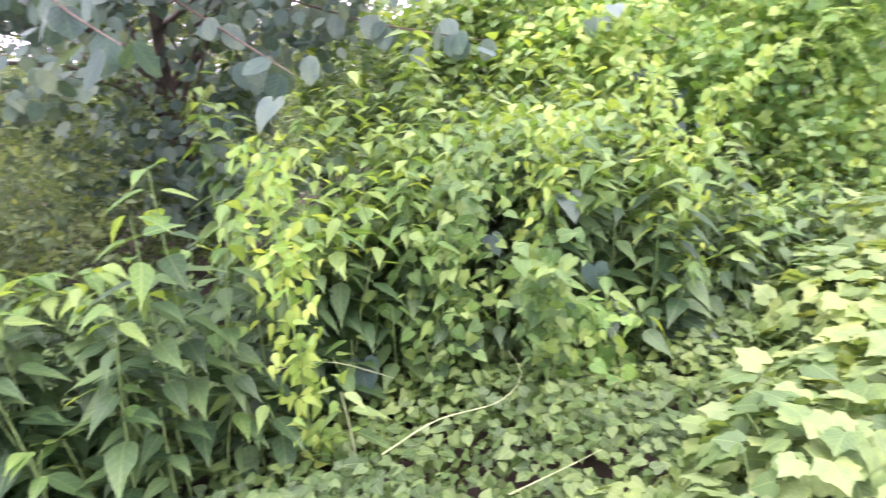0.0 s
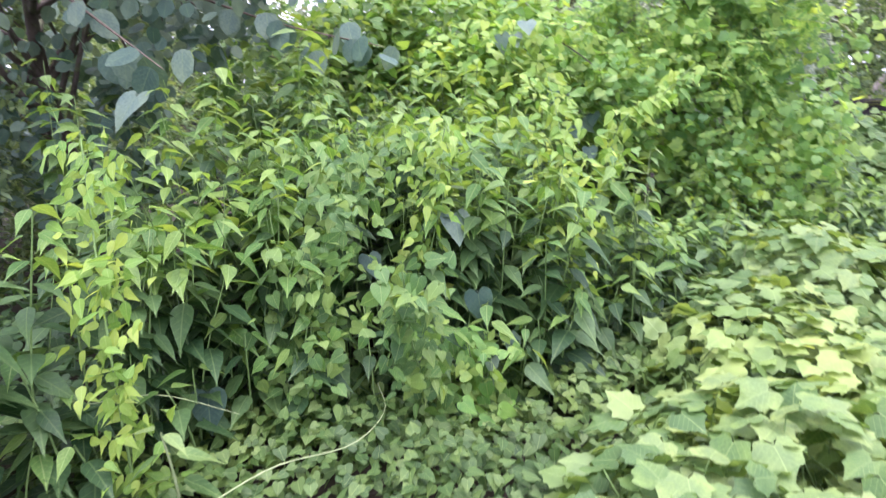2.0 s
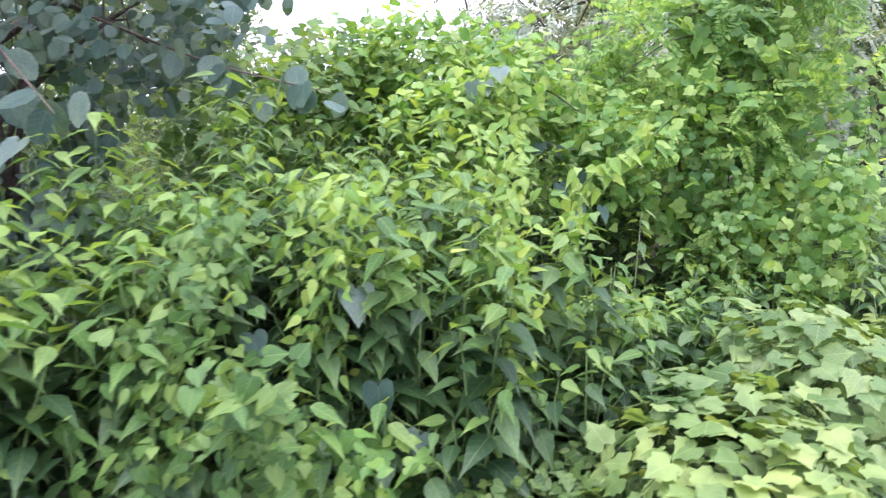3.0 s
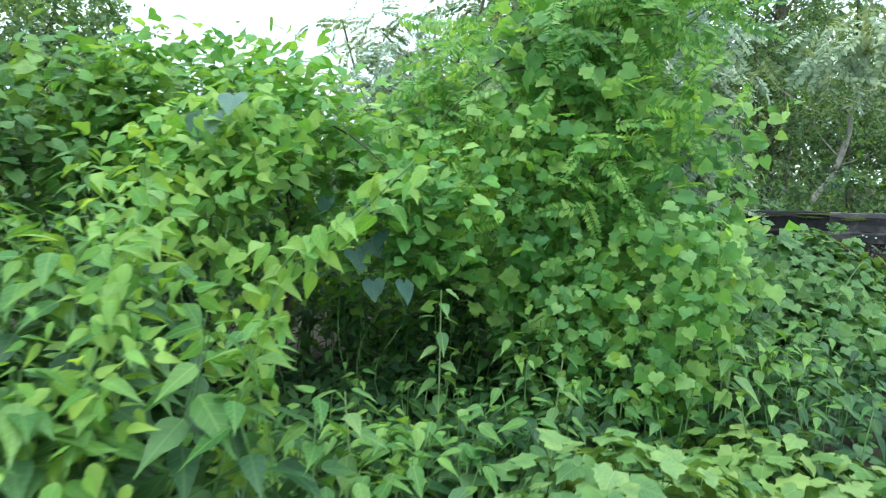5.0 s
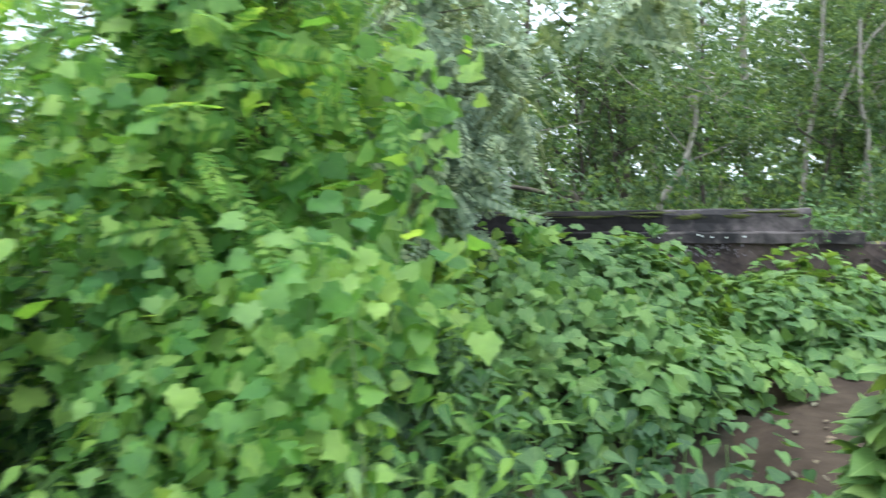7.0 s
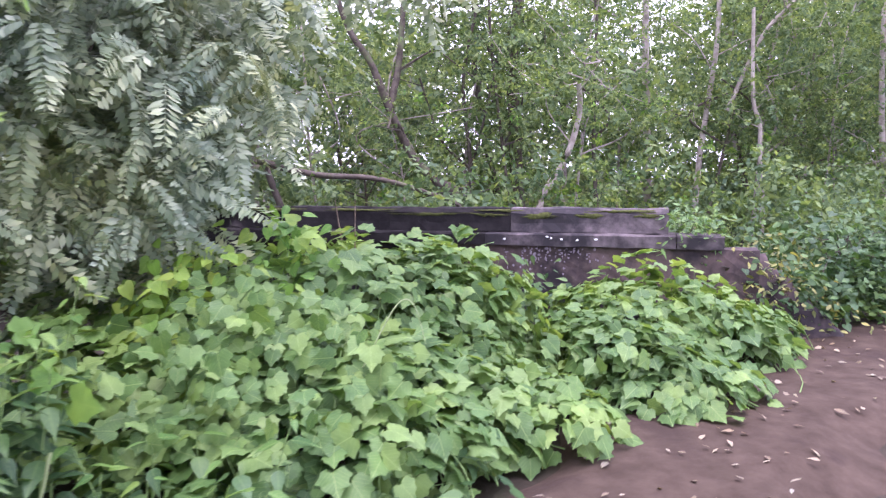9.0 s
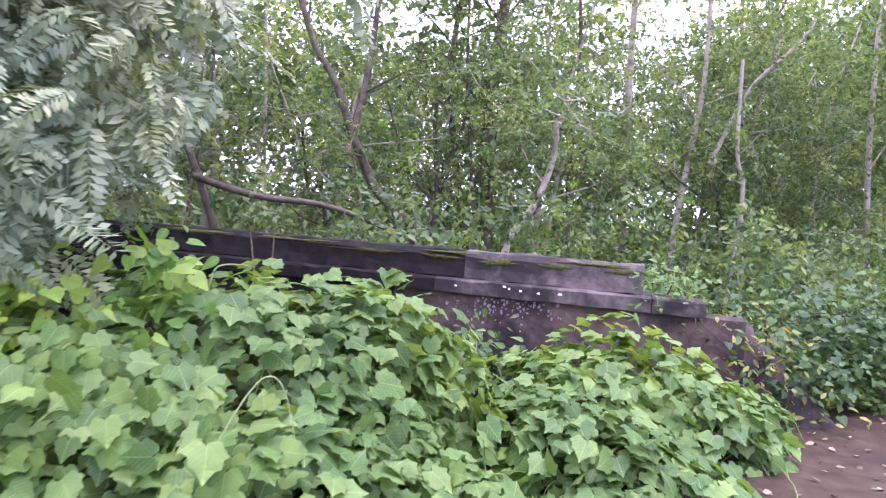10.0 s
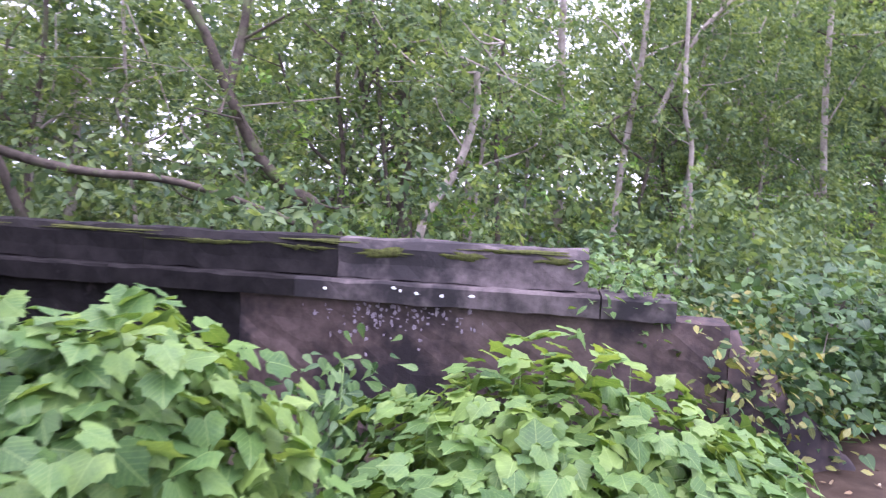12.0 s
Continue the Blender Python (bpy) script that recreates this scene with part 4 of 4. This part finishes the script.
full_tree("feathery_tree", (1.6, 13.4, 0), [((1.5, 13.4, 3.2), (1.6, 1.2, 1.6)), ((2.6, 13.2, 2.2), (1.2, 1.0, 1.1)), ((3.4, 13.6, 4.0), (1.4, 1.2, 1.2))],
          "dark bluish feathery-leaved tree behind the bushes", 58, frond_green, FROND, 1500, (0.35, 0.55), 0.08, 24, clump=0.3)
full_tree("broadleaf_tree", (-2.4, 5.6, 0), [((-2.2, 5.2, 2.5), (1.5, 0.9, 0.9)), ((-1.0, 5.5, 2.4), (1.0, 0.7, 0.6)), ((-2.8, 4.3, 2.0), (0.9, 0.8, 0.8)), ((-2.4, 5.4, 1.2), (1.2, 0.6, 0.7)), ((-1.7, 3.5, 2.95), (1.5, 1.4, 0.4))],
          "dark broad-leaved tree with drooping round leaves", 57, blue_green, ROUND, 4000, (0.08, 0.15), 0.08, 26, down=-1.2, face=(0.1, -0.9, 0.6), singles=120)


def side_plant(base, domes, n, size, label):
    """A leafy plant whose broad pale leaves lie shingled over one another."""
    ob = thing("pale_plant", (*base, 0.0), label, "plant")
    spots = merge_spots(*[dome_spots(c, rad, n, size, 59 + k, (0.0, 0.35), 0.72, 0.34, 0.25) for k, (c, rad) in enumerate(domes)])
    leaf_pieces("leaf", HEART, take(spots, slice(0, 120)), pale_green, ob)
    leaves("foliage", HEART, take(spots, slice(120, None)), pale_green, ob)
    for lean in (-0.02, 0.03):
        stems("stalk", [curve([(base[0], base[1], 0.0), (base[0] + lean, base[1] + 0.02, 0.8), (base[0] + lean * 1.6, base[1], 1.05)], 14)], [(0.006, 0.003)], pale_stem, ob)


side_plant((5.13, 5.46), [((5.1, 5.42), (0.14, 0.14, 1.12)), ((5.2, 5.48), (0.15, 0.14, 1.08)), ((5.12, 5.54), (0.15, 0.14, 0.95))], 240, (0.075, 0.115), "pale broad-leaved plant standing at the path side")


def branch(line, n, size, seed, label):
    ob = thing("hanging_branch", tuple(line[0]), label, "branch", "hanging branches")
    path = curve(line, 16)
    stems("twig", [path], [(0.012, 0.003)], twig_brown, ob)
    r = np.random.default_rng(seed)
    k = r.integers(3, 16, n)
    spots = (path[k] + r.normal(0, 0.06, (n, 3)), np.array([0, -0.2, -1.0]) + r.normal(0, 0.35, (n, 3)), np.array([0, -1, 0.4]) + r.normal(0, 0.45, (n, 3)), r.uniform(*size, n))
    leaf_pieces("leaf", ROUND, spots, blue_green, ob)


branch([(-1.6, 5.2, 2.3), (-0.6, 5.0, 1.95), (0.25, 4.85, 1.75)], 16, (0.16, 0.22), 61, "drooping branch with large round blue-green leaves")
branch([(-1.9, 4.6, 2.2), (-1.2, 4.1, 1.85), (-0.7, 3.75, 1.6)], 10, (0.16, 0.22), 62, "drooping branch with large round blue-green leaves")
branch([(-2.1, 3.6, 2.2), (-1.4, 2.9, 1.95), (-0.85, 2.45, 1.75)], 14, (0.16, 0.22), 63, "drooping branch with large round grey-green leaves")


# ---- wood beyond the wall ----
def trunk_tree(lines, rad, bark, label, seed, n=700, size=(0.22, 0.4), spread=0.5):
    """A woodland tree with the given trunk and forks, and thin foliage along their upper parts."""
    root = (lines[0][0][0], lines[0][0][1], 0.0)
    ob = thing("forest_tree", root, label, "tree", "woodland trees")
    first = [root] + lines[0] if lines[0][0][2] > 0.1 else lines[0]
    stems("trunk", [curve(first, 20)], [(rad * 1.1, rad * 0.7)], bark, ob, sides=9)
    ends = [curve(first, 20)[8:]]
    for fork in lines[1:]:
        stems("limb", [curve(fork, 14)], [(rad * 0.75, rad * 0.4)], bark, ob, sides=7)
        ends.append(curve(fork, 14)[4:])
    r = np.random.default_rng(seed)
    ends = np.concatenate(ends)
    for _ in range(10):
        a = ends[r.integers(0, len(ends))]
        b = a + r.normal(0, 0.8, 3) * np.array([1, 0.7, 0.5]) + np.array([0, 0, 0.3])
        stems("limb", [curve([a, (a + b) / 2 + r.normal(0, 0.1, 3), b], 7)], [(rad * 0.25, rad * 0.08)], bark, ob)
        ends = np.concatenate([ends, [b, b, (a + b) / 2]])
    leaves("crown", SPRAY, crown_spots(ends, n, spread, size, seed + 3), wood_green, ob)


FORK = [[(7.45, 16.5, 1.17), (7.13, 16.5, 1.43), (6.68, 16.5, 1.89), (6.29, 16.5, 2.69)], [(6.29, 16.5, 2.69), (5.96, 16.4, 3.47), (5.57, 16.4, 4.1), (5.0, 16.3, 5.8)], [(6.29, 16.5, 2.69), (6.46, 16.6, 3.42), (6.56, 16.6, 4.44), (6.7, 16.6, 6.5)]]
trunk_tree(FORK, 0.095, bark_dark, "leaning forked tree with dark bark behind the wall", 201, 160)
trunk_tree([[(9.19, 18.5, 0.88), (9.09, 18.5, 2.6), (9.04, 18.5, 4.3), (9.2, 18.5, 5.36), (9.3, 18.5, 8.0)]], 0.14, bark_dark, "straight woodland tree with thick brown trunk", 202)
trunk_tree([[(8.68, 15.5, 1.04), (9.12, 15.5, 1.8), (9.35, 15.5, 2.56), (9.33, 15.5, 3.05)]], 0.06, bark_pale, "bent pale sapling behind the wall", 203, 260)
trunk_tree([[(12.37, 17.0, 0.74), (12.45, 17.0, 1.96), (12.6, 17.0, 3.08), (12.74, 17.0, 4.29), (12.71, 17.0, 6.5)], [(12.74, 16.6, 2.74), (13.36, 16.5, 4.14), (14.08, 16.5, 4.88), (14.61, 16.5, 5.51)]], 0.06, bark_pale, "slim pale-barked tree with a slanting branch", 204, 500)
trunk_tree([[(13.14, 16.0, 0.93), (13.05, 16.0, 1.78), (13.02, 16.0, 2.44), (12.86, 16.0, 2.94), (12.8, 16.0, 4.5)]], 0.045, bark_pale, "thin pale sapling behind the wall", 205, 300)
trunk_tree([[(12.87, 20.0, 0.88), (12.81, 20.0, 3.17), (12.73, 20.0, 4.91), (12.7, 20, 8)]], 0.1, bark_pale, "straight woodland tree with pinkish pale trunk", 206)
trunk_tree([[(15.73, 16.0, 1.0), (15.53, 16.0, 3.05), (15.46, 16.0, 5.5)]], 0.06, bark_pale, "slim pale-barked woodland tree", 207, 500)
shoot("fallen_branch", [(4.3, 14.2, 1.75), (4.74, 14.0, 1.62), (5.19, 14.0, 1.54), (5.84, 14.0, 1.5), (6.55, 14.0, 1.3), (7.1, 13.9, 1.0), (7.3, 13.8, 0.0)], 0.05, bark_dark, "fallen grey branch leaning behind the wall")
shoot("fallen_branch", [(4.9, 14.6, 0.0), (4.6, 14.3, 1.0), (4.35, 14.2, 1.75), (4.0, 14.3, 2.6), (3.7, 14.4, 3.8)], 0.06, bark_dark, "grey leaning trunk carrying a fallen branch")

r = np.random.default_rng(77)
spots_taken = 0
while spots_taken < 26:
    x, y = r.uniform(-22, 30), r.uniform(17.5, 30)
    left = math.degrees(math.atan2(2.6 - x, y - 2.8))
    if 9 < left < 31:
        continue
    h = r.uniform(6, 10)
    tree("forest_tree", (x, y, 0), (x + r.normal(0, 0.5), y + r.normal(0, 0.5), h), "slim woodland tree with thin foliage beyond the wall", 100 + spots_taken, wood_green, SPRAY, 300, (0.6, 1.1), 12, 2.4, r.uniform(0.07, 0.14), 0.7, bark_pale if spots_taken % 3 == 0 else bark_dark, group="woodland trees")
    spots_taken += 1


# thin saplings, pale and dark, some of them leaning
for k in range(22):
    x, y = -1.0 + 0.85 * k + r.uniform(-0.4, 0.4), r.uniform(16.9, 19.5)
    if 8 < math.degrees(math.atan2(2.6 - x, y - 2.8)) < 31:
        continue
    h, lean = r.uniform(3.0, 6.5), r.normal(0, 0.7)
    line = [(x, y, 0.0), (x + lean * 0.3 + r.normal(0, 0.12), y, h * 0.35), (x + lean * 0.6 + r.normal(0, 0.15), y, h * 0.7), (x + lean, y + r.normal(0, 0.3), h)]
    forks = [[line[1], (line[1][0] + r.normal(0, 0.5), y - 0.2, line[1][2] + r.uniform(0.4, 0.9)), (line[1][0] + r.normal(0, 0.9), y - 0.3, line[1][2] + r.uniform(1.2, 2.0))] for _ in range(2)]
    trunk_tree([line] + forks, r.uniform(0.02, 0.045), bark_pale if k % 2 else bark_dark, "thin woodland sapling with sparse leaves", 240 + k, 110, (0.25, 0.45), 0.3)


def scatter(name, label, n, box, size, mat, seed, scale=0.5, cut=0.0, gap=None):
    """Undergrowth or far foliage, gathered in clumps with gaps between."""
    r = np.random.default_rng(seed)
    (x0, x1), (y0, y1), (z0, z1) = box
    p = np.c_[r.uniform(x0, x1, n), r.uniform(y0, y1, n), z0 + (z1 - z0) * r.uniform(0, 1, n) ** 1.3]
    dense = lumps(p, scale, seed)
    high = (p[:, 2] - z0) / (z1 - z0)
    p = p[dense > cut - 0.45 + 0.6 * high]
    if gap is not None:
        left = np.degrees(np.arctan2(2.6 - p[:, 0], p[:, 1] - 2.8))
        p = p[~((left > 10) & (left < 30) & (p[:, 2] > gap))]
    n = len(p)
    ob = thing(name, ((x0 + x1) / 2, y0, 0.0), label, "foliage", kind="stuff")
    spots = (p, r.normal(0, 1, (n, 3)), np.array([0, -0.5, 1.0]) + r.normal(0, 0.5, (n, 3)), r.uniform(*size, n))
    leaves("foliage", SPRAY, spots, mat, ob)


scatter("shrubbery", "dark shrubs in the shade of the broad-leaved tree", 3600, ((-9, -2.3), (3.4, 7.5), (0.1, 1.7)), (0.2, 0.36), wood_green, 86, 0.6, -0.2)
scatter("hedge", "low hedge of shrubs closing the clearing", 5200, ((-18, 0.5), (10.5, 13.0), (0.1, 2.3)), (0.25, 0.42), wood_green, 85, 0.6, -0.05)
scatter("undergrowth", "shady undergrowth close behind the wall", 4200, ((-5, 17), (13.0, 15.6), (0.1, 1.8)), (0.3, 0.55), wood_green, 81, 0.8, 0.12)
scatter("understorey", "leafy saplings in the shade of the wood", 6500, ((-8, 24), (17.2, 22), (0.1, 5.5)), (0.45, 0.85), wood_green, 83, 0.6, 0.3, gap=3.4)
scatter("distant_woods", "distant green woods", 11000, ((-40, 50), (25, 36), (0.1, 7.0)), (0.9, 1.7), haze_green, 82, 0.3, 0.1, gap=4.6)
# Sun patches in the wood are painted: brighter vine leaves among the duller ones.
scatter("sun_tinted_foliage", "yellow-green foliage deep in the wood, sunlight put into its colour", 1200, ((6, 20), (16, 21), (0.6, 3.6)), (0.3, 0.5), vine_green, 84, 0.9, 0.35)
full_tree("bush", (10.3, 11.0, 0), [((10.0, 10.8, 0.5), (0.7, 0.5, 0.5)), ((11.0, 11.0, 0.6), (0.8, 0.6, 0.6)), ((9.5, 10.45, 0.35), (0.35, 0.22, 0.3))], "low green bush where the wall ends", 91, weed_green, HEART, 3200, (0.05, 0.09), 0.02, 10, category="bush")
full_tree("bush", (9.6, 11.2, 0), [((9.25, 10.4, 0.5), (0.22, 0.16, 0.26)), ((9.6, 10.4, 0.25), (0.35, 0.25, 0.22)), ((9.7, 11.0, 0.5), (0.4, 0.3, 0.35))], "dry yellowish creeper hanging over the broken wall end", 92, yellow_leaf, SIMPLE, 650, (0.045, 0.085), 0.015, 8, category="creeper")
full_tree("bush", (8.75, 11.1, 0), [((8.66, 10.78, 1.02), (0.28, 0.14, 0.14)), ((8.85, 10.7, 0.9), (0.2, 0.14, 0.2)), ((8.9, 11.2, 1.0), (0.3, 0.2, 0.25))], "small weed growing on the gap in the coping", 93, lobed_green, SIMPLE, 420, (0.05, 0.09), 0.012, 8, category="weed", clump=0.08)
